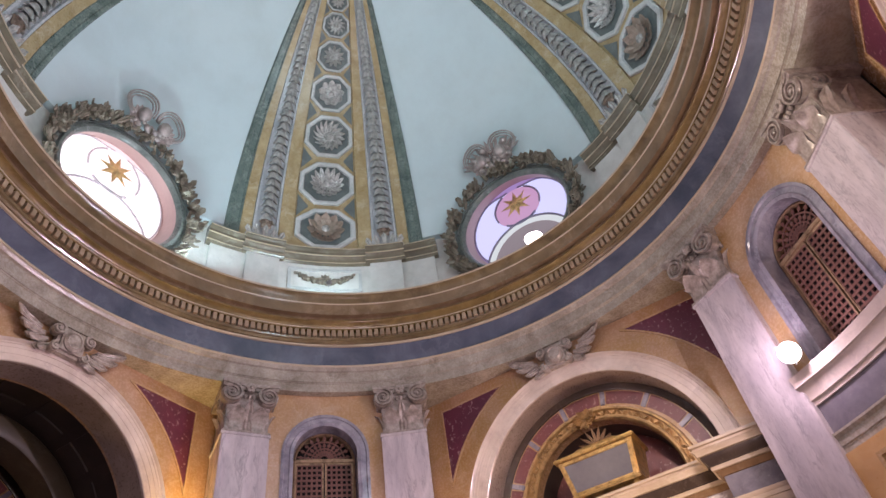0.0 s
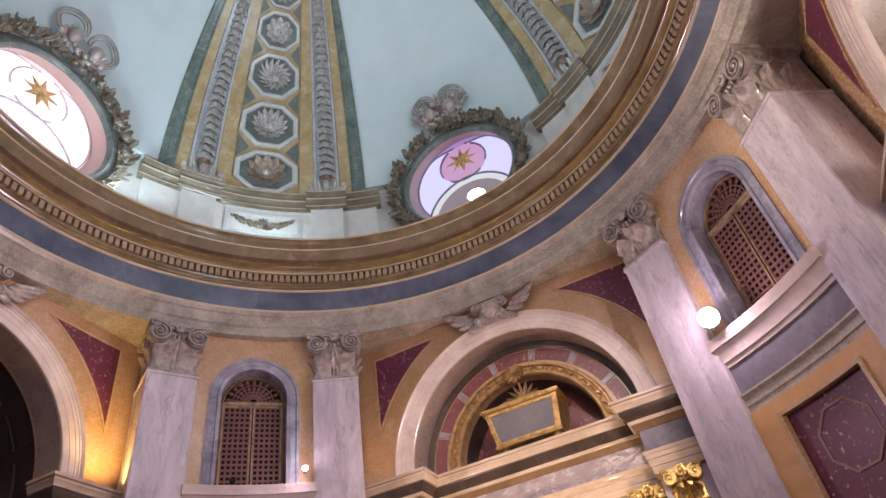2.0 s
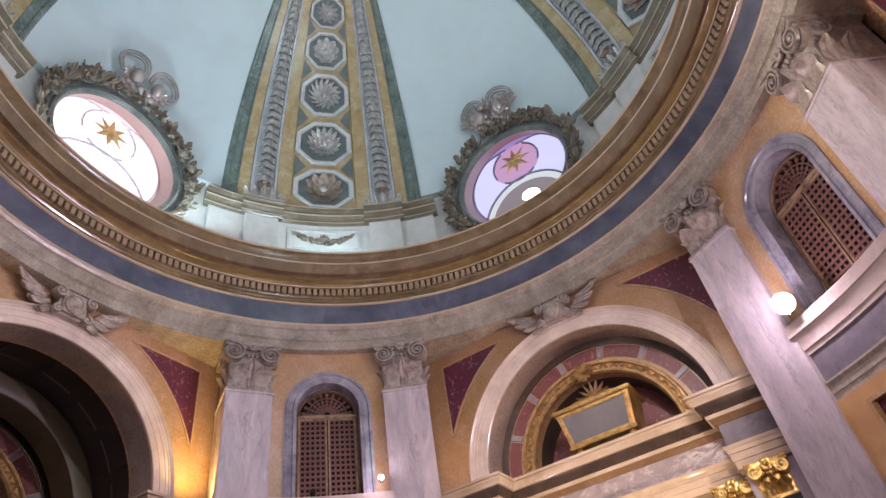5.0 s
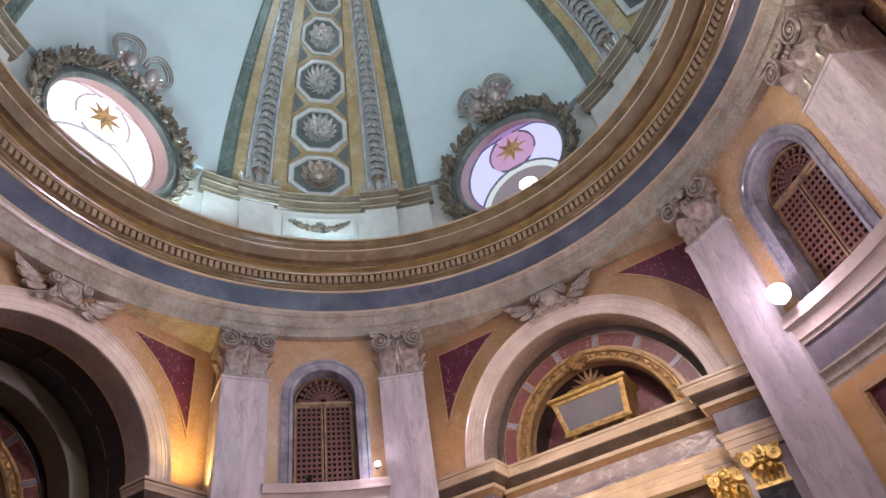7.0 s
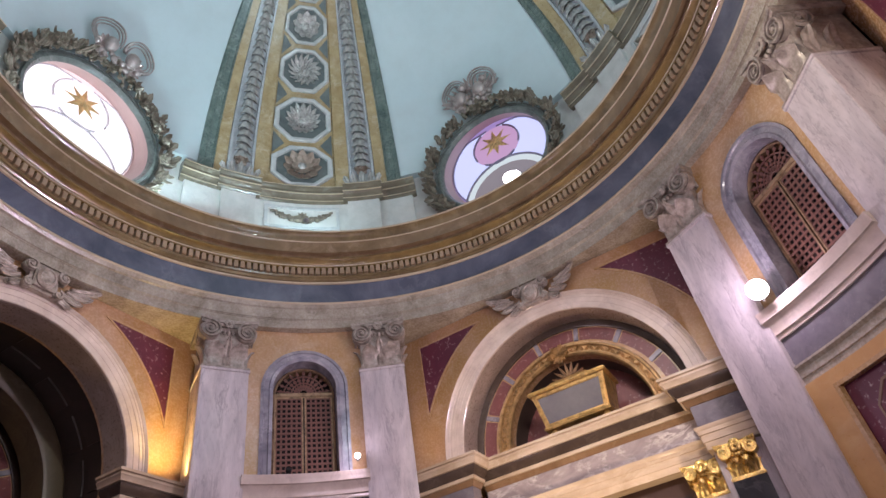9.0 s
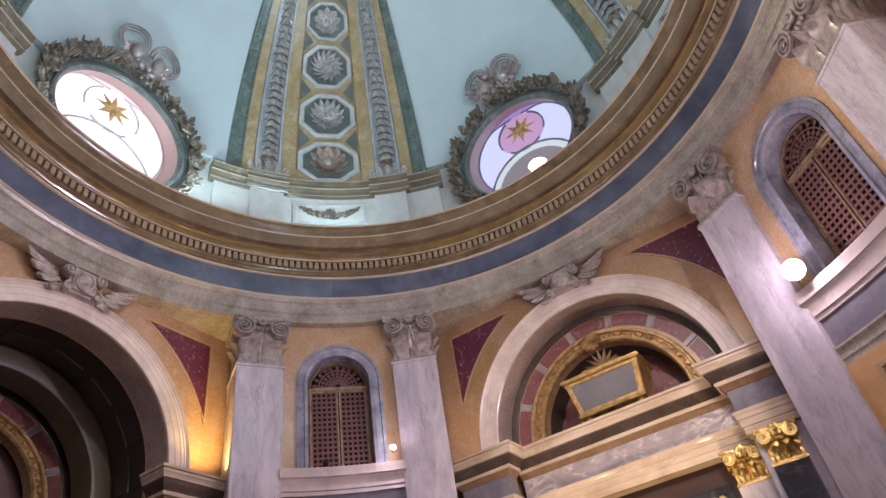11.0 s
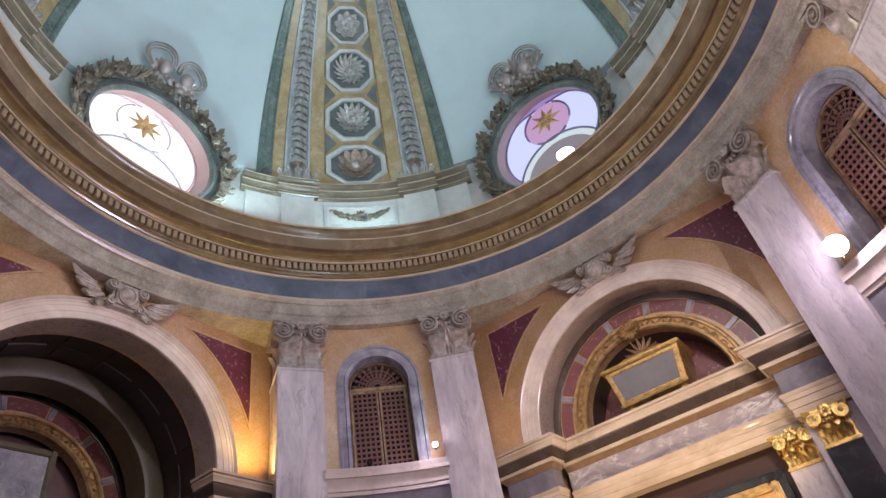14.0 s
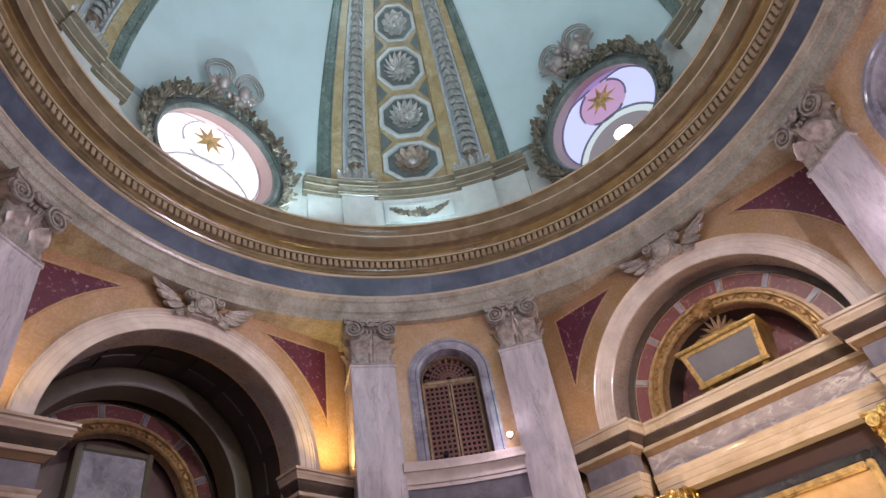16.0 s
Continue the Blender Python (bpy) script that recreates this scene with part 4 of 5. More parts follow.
        for k in range(5):
            leaf(bm, m @ Matrix.Translation((0.13 * (k - 2), -0.05, -0.08)) @ Matrix.Rotation(radians(14 * (k - 2)), 4, "Y"), 0.30 - 0.03 * abs(k - 2), 0.14, 0.5)
        part("acanthus_base", bm, STUCCO, r)
        part("rose", ROSE_BLOOM, PINKISH, r, "faded rose", dome_frame(s * 13.8, 7.0, 0.09, 1.1))
    return r


rib = dome_rib()
rib.matrix_world = turn(BAYS[0])
for az in BAYS[1:]:
    copy_thing(rib, turn(az))


# ---------------------------------------------------------------- attic under each rib
ATTIC_STONE = marble("grey_ochre_stone", (0.205, 0.175, 0.118), (0.10, 0.085, 0.06), (0.42, 0.39, 0.31), 1.6, 0.18, 0.4)
def attic_block(az):
    t = thing("attic_block", "pale marble attic with pedestals and a swag panel under the rib", "attic", "attic blocks", turn(az), "structure")
    bm = bmesh.new()
    revolve(bm, [(6.40, 11.09), (6.40, 12.95), (6.52, 12.95), (6.52, 11.09)], 90 - 24.6, 90 + 24.6, 40, True, True)
    part("wall", bm, WHITE, t)
    steps = [(6.38, 12.84), (6.36, 12.88), (6.33, 12.89), (6.33, 12.97), (6.27, 13.06), (6.25, 13.07), (6.25, 13.16), (6.22, 13.20), (6.20, 13.26), (6.20, 13.28), (6.40, 13.34), (6.52, 13.34), (6.52, 12.84)]
    bm = bmesh.new()
    revolve(bm, steps, 90 - 25.6, 90 + 25.6, 44, True, True)
    part("cornice", bm, ATTIC_STONE, t, "grey-ochre moulded cornice")
    for s in (-1, 1):
        c = 90 + s * 13.6
        bm = bmesh.new()
        revolve(bm, [(6.30, 11.09), (6.30, 12.88), (6.45, 12.88), (6.45, 11.09)], c - 3.55, c + 3.55, 6, True, True)
        part("pedestal", bm, WHITE, t, "white marble pedestal")
        bm = bmesh.new()
        revolve(bm, [(r - 0.10, z + 0.004) if r < 6.4 else (r, z + 0.004) for r, z in steps], c - 4.5, c + 4.5, 8, True, True)
        part("cornice", bm, ATTIC_STONE, t)
    bm = bmesh.new()
    for a0, a1, z0, z1 in ((-8.0, 8.0, 12.62, 12.70), (-8.0, 8.0, 11.98, 12.06), (-8.0, -7.3, 12.06, 12.62), (7.3, 8.0, 12.06, 12.62)):
        revolve(bm, [(6.36, z0), (6.36, z1), (6.42, z1), (6.42, z0)], 90 + a0, 90 + a1, 8, True, True)
    part("panel_frame", bm, COFFER_PALE, t)
    for r, z in ((6.19, 13.27), (6.24, 13.075), (6.325, 12.90)):
        bm = bmesh.new()
        revolve(bm, [(r + 0.03, z - 0.012), (r, z - 0.01), (r, z + 0.012), (r + 0.03, z + 0.014)], 90 - 25.65, 90 + 25.65, 44, True, True)
        part("fillet", bm, FILLET, t, "pale thin fillet")
        for s in (-1, 1):
            c = 90 + s * 13.6
            bm = bmesh.new()
            revolve(bm, [(r - 0.07, z - 0.008), (r - 0.10, z - 0.006), (r - 0.10, z + 0.016), (r - 0.07, z + 0.018)], c - 4.55, c + 4.55, 8, True, True)
            part("fillet", bm, FILLET, t)
    bm = bmesh.new()
    for i in range(23):
        u = (i / 11 - 1)
        a, z = u * 6.3, 12.50 - 0.24 * (1 - u * u)
        w = 0.045 + 0.04 * (1 - u * u)
        p = polar(6.36, 90 - a, z)
        for k in range(3):
            bmesh.ops.create_icosphere(bm, subdivisions=1, radius=w * random.uniform(0.7, 1.0), matrix=Matrix.Translation(Vector(p) + Vector((random.uniform(-0.04, 0.04), 0, random.uniform(-0.04, 0.04)))))
    for k in range(8):
        leaf(bm, Matrix.Translation(polar(6.33, 90, 12.34)) @ Matrix.Rotation(2 * math.pi * k / 8, 4, "Y"), 0.14, 0.09, 0.5, 3)
    part("swag", bm, FOLIAGE, t, "stucco fruit swag")


for az in BAYS:
    attic_block(az)


# ---------------------------------------------------------------- round windows of the dome
OC_Z, OC_R, OC_D = 12.81, 1.38, 6.80
PANE_Z, PANE_R = 13.28, 1.40
LEAF_A = petal_mesh(0.38, 0.17, 0.55, FOLIAGE, 3, 10)
LEAF_B = petal_mesh(0.28, 0.15, 0.9, FOLIAGE, 2, 8)
BLOOM = bloom_mesh(FOLIAGE)
bm = bmesh.new()
bmesh.ops.create_icosphere(bm, subdivisions=2, radius=0.075)
for v in bm.verts:
    v.co *= 1 + 0.18 * noise.noise(v.co * 22)
BERRY = finish(bm, FOLIAGE, 60)
REVEAL = paint("rose_reveal_plaster", (0.58, 0.40, 0.37), (0.50, 0.34, 0.32), 0.8, 0.6)
OC_FRAME = marble("green_grey_frame_stone", (0.21, 0.235, 0.215), (0.085, 0.105, 0.10), (0.42, 0.44, 0.42), 2.0, 0.3, 0.5)
STARGOLD = gilt("aged_gold_star", (0.85, 0.56, 0.24), 0.35, 0.3)


def tube_arc(bm, cx, cz, y, r, a0, a1, w=0.022, n=28):
    rows = []
    for a in np.linspace(radians(a0), radians(a1), n + 1):
        rows.append([(cx + (r + w * u) * math.cos(a), y + w * v, cz + (r + w * u) * math.sin(a)) for u, v in ((1, 0.8), (0.7, -0.8), (-0.7, -0.8), (-1, 0.8))])
    grid(bm, rows)


def round_window(az, n, body, rim, disc, came, words):
    w = thing("window_round_%d" % n, words, "window", "round windows of the dome", turn(az), "structure")
    bm = bmesh.new()
    arch_sweep(bm, [(OC_R + 0.26, 6.45), (OC_R + 0.26, 6.14), (OC_R + 0.235, 6.10), (OC_R + 0.19, 6.09), (OC_R + 0.17, 6.13), (OC_R + 0.12, 6.14), (OC_R + 0.105, 6.07), (OC_R + 0.05, 6.06), (OC_R + 0.02, 6.10), (OC_R + 0.0, 6.13), (OC_R - 0.01, 6.18), (OC_R + 0.08, 6.20), (OC_R + 0.20, 6.26), (OC_R + 0.24, 6.45)], OC_Z, 0, 72, 0, 360)
    part("window_frame", bm, OC_FRAME, w, "moulded dark green-grey round frame")
    bm = bmesh.new()
    rows = []
    for k in range(72):
        c, q = math.cos(2 * math.pi * k / 72), math.sin(2 * math.pi * k / 72)
        rows.append([((OC_R - 0.005) * c, 6.175, OC_Z + (OC_R - 0.005) * q), (PANE_R * c, OC_D + 0.01, PANE_Z + PANE_R * q), ((PANE_R + 0.12) * c, OC_D + 0.01, PANE_Z + (PANE_R + 0.12) * q), ((OC_R + 0.07) * c, 6.25, OC_Z + (OC_R + 0.07) * q)])
    grid(bm, rows, closed_u=True, closed_v=True)
    part("reveal", bm, REVEAL, w, "rose plaster reveal")
    # panes between the cames: the rim, the crescent body and the disc behind the star
    bm = bmesh.new()
    arch_sweep(bm, [(0.0, OC_D), (PANE_R, OC_D), (PANE_R, OC_D + 0.02), (0.0, OC_D + 0.02)], PANE_Z, 0, 64, 0, 360, closed=False)
    part("pane", bm, rim, w, "tinted glass behind the crescents")
    bm = bmesh.new()
    lathe(bm, [(0.0, 0.0), (DISC_R, 0.0), (DISC_R, 0.006)], 40, Matrix.Translation((0, OC_D - 0.004, DISC_Z)) @ Matrix.Rotation(radians(90), 4, "X"))
    part("pane", bm, disc, w, "disc behind the star")
    # side lights: a comma shape between the star's disc and the rim, on either side
    for s in (-1, 1):
        inner, outer = [], []
        for th in np.linspace(14, 168, 30):
            u = (math.sin(radians(th)) * s, math.cos(radians(th)))
            dz = DISC_Z - PANE_Z
            reach = -dz * u[1] + math.sqrt(max((dz * u[1]) ** 2 - dz * dz + (PANE_R * 0.975) ** 2, 0))
            k = min((th - 14) / 46, 1)
            k = k * k * (3 - 2 * k)
            far = DISC_R + 0.02 + max(reach - DISC_R - 0.02, 0.02) * k
            inner.append((u[0] * (DISC_R + 0.005), OC_D - 0.006, DISC_Z + u[1] * (DISC_R + 0.005)))
            outer.append((u[0] * far, OC_D - 0.006, DISC_Z + u[1] * far))
        bm = bmesh.new()
        back = [[(x, yy + 0.006, z) for x, yy, z in row] for row in (outer, inner)]
        grid(bm, [inner, outer, *back])
        part("pane", bm, body, w, "crescent glass light")
        bm = bmesh.new()
        for line in (outer,):
            rows = []
            for i, (x, yy, z) in enumerate(line):
                c = Vector((x, 0, z - DISC_Z))
                d = c.normalized()
                rows.append([(x + d.x * o, yy - 0.02 + v, z + d.z * o) for o, v in ((0.02, 0.015), (0.015, -0.015), (-0.015, -0.015), (-0.02, 0.015))])
            grid(bm, rows)
        part("came", bm, came, w)
    bm = bmesh.new()
    lathe(bm, [(0.0, 0.0), (LOW_R, 0.0), (LOW_R, 0.012)], 56, Matrix.Translation((0, OC_D - 0.012, LOW_Z)) @ Matrix.Rotation(radians(90), 4, "X"))
    part("pane", bm, body if az in (135, 225) else GREENISH, w, "lower round light")
    if az in (45, 315):
        bm = bmesh.new()
        lathe(bm, [(0.0, 0.0), (LOW_R - 0.20, 0.0), (LOW_R - 0.20, 0.012)], 56, Matrix.Translation((0, OC_D - 0.020, LOW_Z)) @ Matrix.Rotation(radians(90), 4, "X"))
        part("pane", bm, DUSK, w, "dusky middle of the lower light")
    bm = bmesh.new()
    tube_arc(bm, 0, LOW_Z, OC_D - 0.035, LOW_R, 20, 160, 0.026)
    part("came", bm, came, w)
    bm = bmesh.new()
    tube_arc(bm, 0, DISC_Z, OC_D - 0.03, DISC_R, -25, 60, 0.024)
    tube_arc(bm, 0, DISC_Z, OC_D - 0.03, DISC_R, 120, 205, 0.024)
    tube_arc(bm, 0, DISC_Z, OC_D - 0.03, DISC_R, 230, 310, 0.024)
    part("came", bm, came, w)
    bm = bmesh.new()
    c = bm.verts.new((0, OC_D - 0.11, STAR_Z))
    ring = [bm.verts.new(((0.46 if k % 2 == 0 else 0.19) * math.sin(math.pi * k / 8), OC_D - 0.055, STAR_Z + (0.46 if k % 2 == 0 else 0.19) * math.cos(math.pi * k / 8))) for k in range(16)]
    for k in range(16):
        bm.faces.new((c, ring[k], ring[(k + 1) % 16]))
    cap(bm, ring)
    part("star", bm, STARGOLD, w, "eight-pointed gilded star", smooth=0)
    return w


STAR_Z = 13.90
DISC_Z, DISC_R = 13.84, 0.64
LOW_Z, LOW_R = 12.02, 1.22
DUSK = glow("daylit_dusky_glass", (0.42, 0.36, 0.38), 0.55)
GREENISH = glow("daylit_greenish_glass", (0.80, 0.90, 0.88), 0.8)
PALE = glow("daylit_white_glass", (1.0, 0.97, 0.97), 1.5)
BLUSH = glow("daylit_rose_glass", (1.0, 0.84, 0.83), 1.12)
VIOLET = glow("daylit_violet_glass", (0.66, 0.70, 1.0), 1.02)
MAUVE = glow("daylit_mauve_glass", (0.46, 0.32, 0.68), 0.72)
ORCHID = glow("daylit_orchid_glass", (0.68, 0.40, 0.64), 0.78)
PALE_CAME = paint("pale_lead_came", (0.80, 0.77, 0.80), (0.66, 0.63, 0.68), 3.0, 0.5)
DARK_CAME = paint("dark_lead_came", (0.30, 0.27, 0.38), (0.20, 0.18, 0.27), 3.0, 0.5)
for n, az in enumerate(ARCHES):
    if az == 135 or az == 225:
        round_window(az, n + 1, PALE, BLUSH, PALE, PALE_CAME, "round white glass window with a gilded star, bright with daylight")
    else:
        round_window(az, n + 1, VIOLET, MAUVE, ORCHID, DARK_CAME, "round violet glass window with a gilded star")


def wreath(az):
    t = thing("wreath", "weathered stucco wreath of leaves and fruit round the window", "wreath", "wreaths of the round windows", turn(az))
    rnd = random.Random(int(az))
    for k in range(296):
        a = rnd.uniform(-48, 228)
        crown = math.exp(-((a - 90) / 60) ** 2)
        r = 1.60 + rnd.uniform(0.0, 0.10 + 0.15 * crown)
        x, z = r * math.cos(radians(a)), OC_Z + r * math.sin(radians(a))
        d = min(6.10, math.sqrt(DOME_R ** 2 - x * x - (z - DOME_Z) ** 2) - 0.02) - rnd.uniform(0.0, 0.16)
        side = 1 if a > 90 else -1
        lean = max(-80, min(80, rnd.gauss(0, 40) + side * 25))
        m = Matrix.Translation((x, d, z)) @ Matrix.Rotation(radians(90 - a + lean), 4, "Y") @ Matrix.Rotation(radians(rnd.uniform(-5, 40)), 4, "X") @ Matrix.Scale(rnd.uniform(0.5, 0.88), 4)
        if k % 9 == 3:
            part("bloom", BLOOM, FOLIAGE, t, m=Matrix.Translation((x, d - 0.05, z)) @ Matrix.Rotation(radians(rnd.uniform(-25, 25)), 4, "Z") @ Matrix.Rotation(radians(rnd.uniform(0, 35)), 4, "X") @ Matrix.Scale(rnd.uniform(0.7, 1.0), 4))
        elif k % 5 == 1:
            part("berry", BERRY, FOLIAGE, t, m=m)
        else:
            part("leaf", LEAF_A if k % 3 else LEAF_B, FOLIAGE, t, m=m)


def scroll_bracket(az, s):
    """White stucco scroll that holds the wreath above the attic."""
    bm = bmesh.new()
    for k, (a, r, q) in enumerate(((-52, 1.80, 0.16), (-46, 1.98, 0.12), (-58, 1.66, 0.11))):
        x, z = s * r * math.cos(radians(a)), OC_Z + r * math.sin(radians(a))
        spiral(bm, x, z, 6.06 + 0.03 * k, q, s if k % 2 else -s, 0.25, 1.7)
    for k in range(4):
        leaf(bm, Matrix.Translation((s * 1.25, 6.13, OC_Z - 1.36 + 0.06 * k)) @ Matrix.Rotation(radians(s * (60 + 14 * k)), 4, "Y"), 0.42, 0.15, 0.4)
    return solid("scroll_bracket", bm, WHITE, "white stucco scroll bracket beside the round window", "bracket", turn(az), group="scroll brackets")


CHERUB = paint("greyish_rose_stucco", (0.56, 0.48, 0.45), (0.30, 0.26, 0.24), 5.0, 0.35, 0.2, 30, 0.4)


def crest(az):
    """Crest of two rounded heads with folded wings and looped ribbons, as one plain stucco piece."""
    bm = bmesh.new()
    rnd = random.Random(7)
    lean = Matrix.Translation((0, 5.88, OC_Z + 2.0)) @ Matrix.Rotation(radians(24), 4, "X")
    for s in (-1, 1):
        bmesh.ops.create_icosphere(bm, subdivisions=3, radius=0.17, matrix=lean @ Matrix.Translation((s * 0.27, -0.06, 0.14)) @ Matrix.Diagonal((0.9, 0.9, 1.1, 1)))
        for k in range(7):
            leaf(bm, lean @ Matrix.Translation((s * 0.27, 0.0, 0.02)) @ Matrix.Rotation(radians(s * (30 + 22 * k)), 4, "Y"), 0.34, 0.15, 0.4)
        for k in range(10):
            q = Vector((s * rnd.uniform(0.0, 0.55), rnd.uniform(-0.08, 0.04), rnd.uniform(-0.16, 0.02)))
            bmesh.ops.create_icosphere(bm, subdivisions=2, radius=rnd.uniform(0.05, 0.09), matrix=lean @ Matrix.Translation(q))
        # two strands of looped ribbon
        for rr, gap in ((0.37, 0.0), (0.33, 0.05), (0.27, 0.08)):
            rows = []
            for i in range(27):
                a = radians(-70 + 265 * i / 26)
                cx, cz = s * 0.40, 0.36
                rows.append([lean @ Vector((cx + s * rr * math.cos(a) * u, gap + 0.05 * math.sin(2 * a) + v, cz + rr * math.sin(a) * u)) for u, v in ((1.0, -0.03), (1.05, 0.03), (0.95, 0.03), (0.93, -0.03))])
            grid(bm, rows, closed_u=True)
    if az in (45, 225):
        # a burst of rays and small clouds behind the heads
        for k in range(15):
            leaf(bm, lean @ Matrix.Translation((0.05 * (k - 7), 0.04, 0.10)) @ Matrix.Rotation(radians(12 * (k - 7)), 4, "Y"), 0.50 + 0.07 * (k % 2), 0.09, 0.3, 4)
        for k in range(16):
            q = Vector((rnd.uniform(-0.55, 0.55), rnd.uniform(-0.06, 0.04), rnd.uniform(0.05, 0.45)))
            bmesh.ops.create_icosphere(bm, subdivisions=2, radius=rnd.uniform(0.05, 0.10), matrix=lean @ Matrix.Translation(q))
    return solid("crest", bm, CHERUB, "pale stucco crest with ribbons over the wreath", "ornament", turn(az), group="crests of the wreaths")


for az in ARCHES:
    wreath(az)
    crest(az)
    scroll_bracket(az, -1)
    scroll_bracket(az, 1)


# ---------------------------------------------------------------- altar in one arch
AL = turn(45)
altar = thing("altar_entablature", "straight altar entablature of stone and veined marble", "entablature", "", AL, "structure")
VEINED = marble("veined_mauve_marble", (0.46, 0.40, 0.40), (0.22, 0.185, 0.20), (0.80, 0.76, 0.74), 1.9, 0.14, 0.75, (0.7, 1, 1.4))
entablature_run(altar, -1.94, 1.94, 6.44, VEINED, GILTSTONE, False)
bm = bmesh.new()
box(bm, -1.94, 1.94, 6.44, 7.6, Z_IMPOST - 0.02, Z_IMPOST - 0.004)
part("ledge", bm, STONE, altar)

# lunette above it
lun = thing("wall_lunette", "lunette wall with rose stone panels and a gilded arch", "wall", "", AL, "structure")
ROSE = flecked("rose_stone", (0.24, 0.085, 0.08), (0.14, 0.048, 0.052), (0.45, 0.30, 0.28))


def lunette_rings(t, y):
    """Rings of a lunette round its niche: dark band in place of shade, rose panels with grey blocks, tan band and
    gilded leaf moulding.
    """
    bm = bmesh.new()
    arch_sweep(bm, [(1.40, y), (2.3, y), (2.3, y + 0.15), (1.40, y + 0.15)], ARCH_Z, 0.16, 48)
    part("ground", bm, SALMON, t)
    for i in range(7):
        a0, a1 = 180 * i / 7 + 2.2, 180 * (i + 1) / 7 - 2.2
        bm = bmesh.new()
        arch_sweep(bm, [(1.745, y), (1.745, y - 0.015), (1.985, y - 0.015), (1.985, y)], ARCH_Z, 0, 8, a0, a1)
        part("panel", bm, ROSE, t, "rose stone panel")
    for i in range(8):
        bm = bmesh.new()
        box(bm, 1.73, 2.00, y - 0.035, y + 0.02, -0.045, 0.045, 0.01, Matrix.Translation((0, 0, ARCH_Z)) @ Matrix.Rotation(-radians(180 * i / 7), 4, "Y"))
        part("key_block", bm, GREYBLUE, t, "small grey marble block")
    # dark ring modelled where the arch soffit only shades the wall
    bm = bmesh.new()
    arch_sweep(bm, [(2.01, y + 0.01), (2.01, y - 0.04), (2.04, y - 0.055), (2.18, y - 0.055), (2.18, y + 0.01)], ARCH_Z, 0.16, 48)
    part("outer_band", bm, SHADE_BAND, t, "brown band coloured dark as shade")
    bm = bmesh.new()
    arch_sweep(bm, [(1.40, y + 0.1), (1.40, y - 0.10), (1.43, y - 0.14), (1.47, y - 0.13), (1.49, y - 0.09), (1.58, y - 0.09), (1.60, y - 0.14), (1.64, y - 0.14), (1.67, y - 0.08), (1.67, y + 0.02)], ARCH_Z, 0.16, 56)
    part("gilded_arch", bm, OLDGILT, t, "gilded moulding of the niche")
    bm = bmesh.new()
    for i in range(46):
        a = radians(180 * (i + 0.5) / 46)
        leaf(bm, Matrix.Translation((1.53 * math.cos(a), y - 0.10, ARCH_Z + 1.53 * math.sin(a))) @ Matrix.Rotation(math.pi / 2 - a + (0.9 if i % 2 else -0.9), 4, "Y") @ Matrix.Translation((0, 0, -0.05)), 0.11, 0.07, 0.5, 3)
    part("leaf_band", bm, OLDGILT, t)


lunette_rings(lun, 6.80)
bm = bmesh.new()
# reveal coloured near-black in place of the niche's own shade
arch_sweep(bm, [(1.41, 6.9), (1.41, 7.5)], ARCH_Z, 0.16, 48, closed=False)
part("niche_reveal", bm, SHADE_BROWN, lun)
bm = bmesh.new()
box(bm, -2.2, 2.2, 7.5, 7.6, 5.7, 8.4)
part("niche_back", bm, ROSE, lun)
bm = bmesh.new()
for s in (-1, 1):
    for k in range(9):
        leaf(bm, Matrix.Translation((0.0, 6.62, ARCH_Z + 1.45)) @ Matrix.Rotation(radians(s * (8 + 11 * k)) + (math.pi if k % 3 == 0 else 0), 4, "Y"), 0.20 + 0.02 * (k % 3), 0.08, 0.4, 3)
part("crown_ornament", bm, OLDGILT, lun, "gilded leaf ornament at the crown")

# casket on the ledge
CX = 0.10
cask = thing("casket", "gilded casket with a grey glazed front on the altar cornice", "casket", "", AL @ Matrix.Translation((CX, 6.30, Z_IMPOST)))
bm = bmesh.new()
SILVER = paint("dull_grey_panel", (0.17, 0.165, 0.17), (0.12, 0.115, 0.125), 2.5, 0.35, 0.1)


def slab(bm, w0, w1, z0, z1, d0, d1, lean=0.0):
    low = [(-w0, 0, z0), (w0, 0, z0), (w0, d0, z0), (-w0, d0, z0)]
    high = [(-w1, -lean, z1), (w1, -lean, z1), (w1, d1, z1), (-w1, d1, z1)]
    a, b = grid(bm, [low, high], closed_u=True)
    cap(bm, a)
    cap(bm, b)


slab(bm, 0.60, 0.70, 0.14, 0.78, 0.55, 0.65, 0.10)
part("body", bm, GOLD, cask)
bm = bmesh.new()
low, high = (0.53, 0.21, -0.022), (0.61, 0.70, -0.10)
a, b = grid(bm, [[(-low[0], low[2], low[1]), (low[0], low[2], low[1])], [(-high[0], high[2], high[1]), (high[0], high[2], high[1])]])
part("front_panel", bm, SILVER, cask, "dull grey glazed front")
bm = bmesh.new()
box(bm, -0.76, 0.76, -0.17, 0.70, 0.78, 0.85, 0.02)
box(bm, -0.64, 0.64, -0.06, 0.58, 0.12, 0.18, 0.02)
part("rim", bm, GOLD, cask, "bright gilded rim")
bm = bmesh.new()
for (x0, z0), (x1, z1) in (((-0.55, 0.2), (-0.64, 0.74)), ((0.55, 0.2), (0.64, 0.74))):
    c = Vector(((x0 + x1) / 2, 0, (z0 + z1) / 2))
    box(bm, -0.035, 0.035, -0.03, 0.03, -0.28, 0.28, 0.01, Matrix.Translation((c.x, -0.055, c.z)) @ Matrix.Rotation(math.atan2(x1 - x0, z1 - z0), 4, "Y") @ Matrix.Rotation(radians(8), 4, "X"))
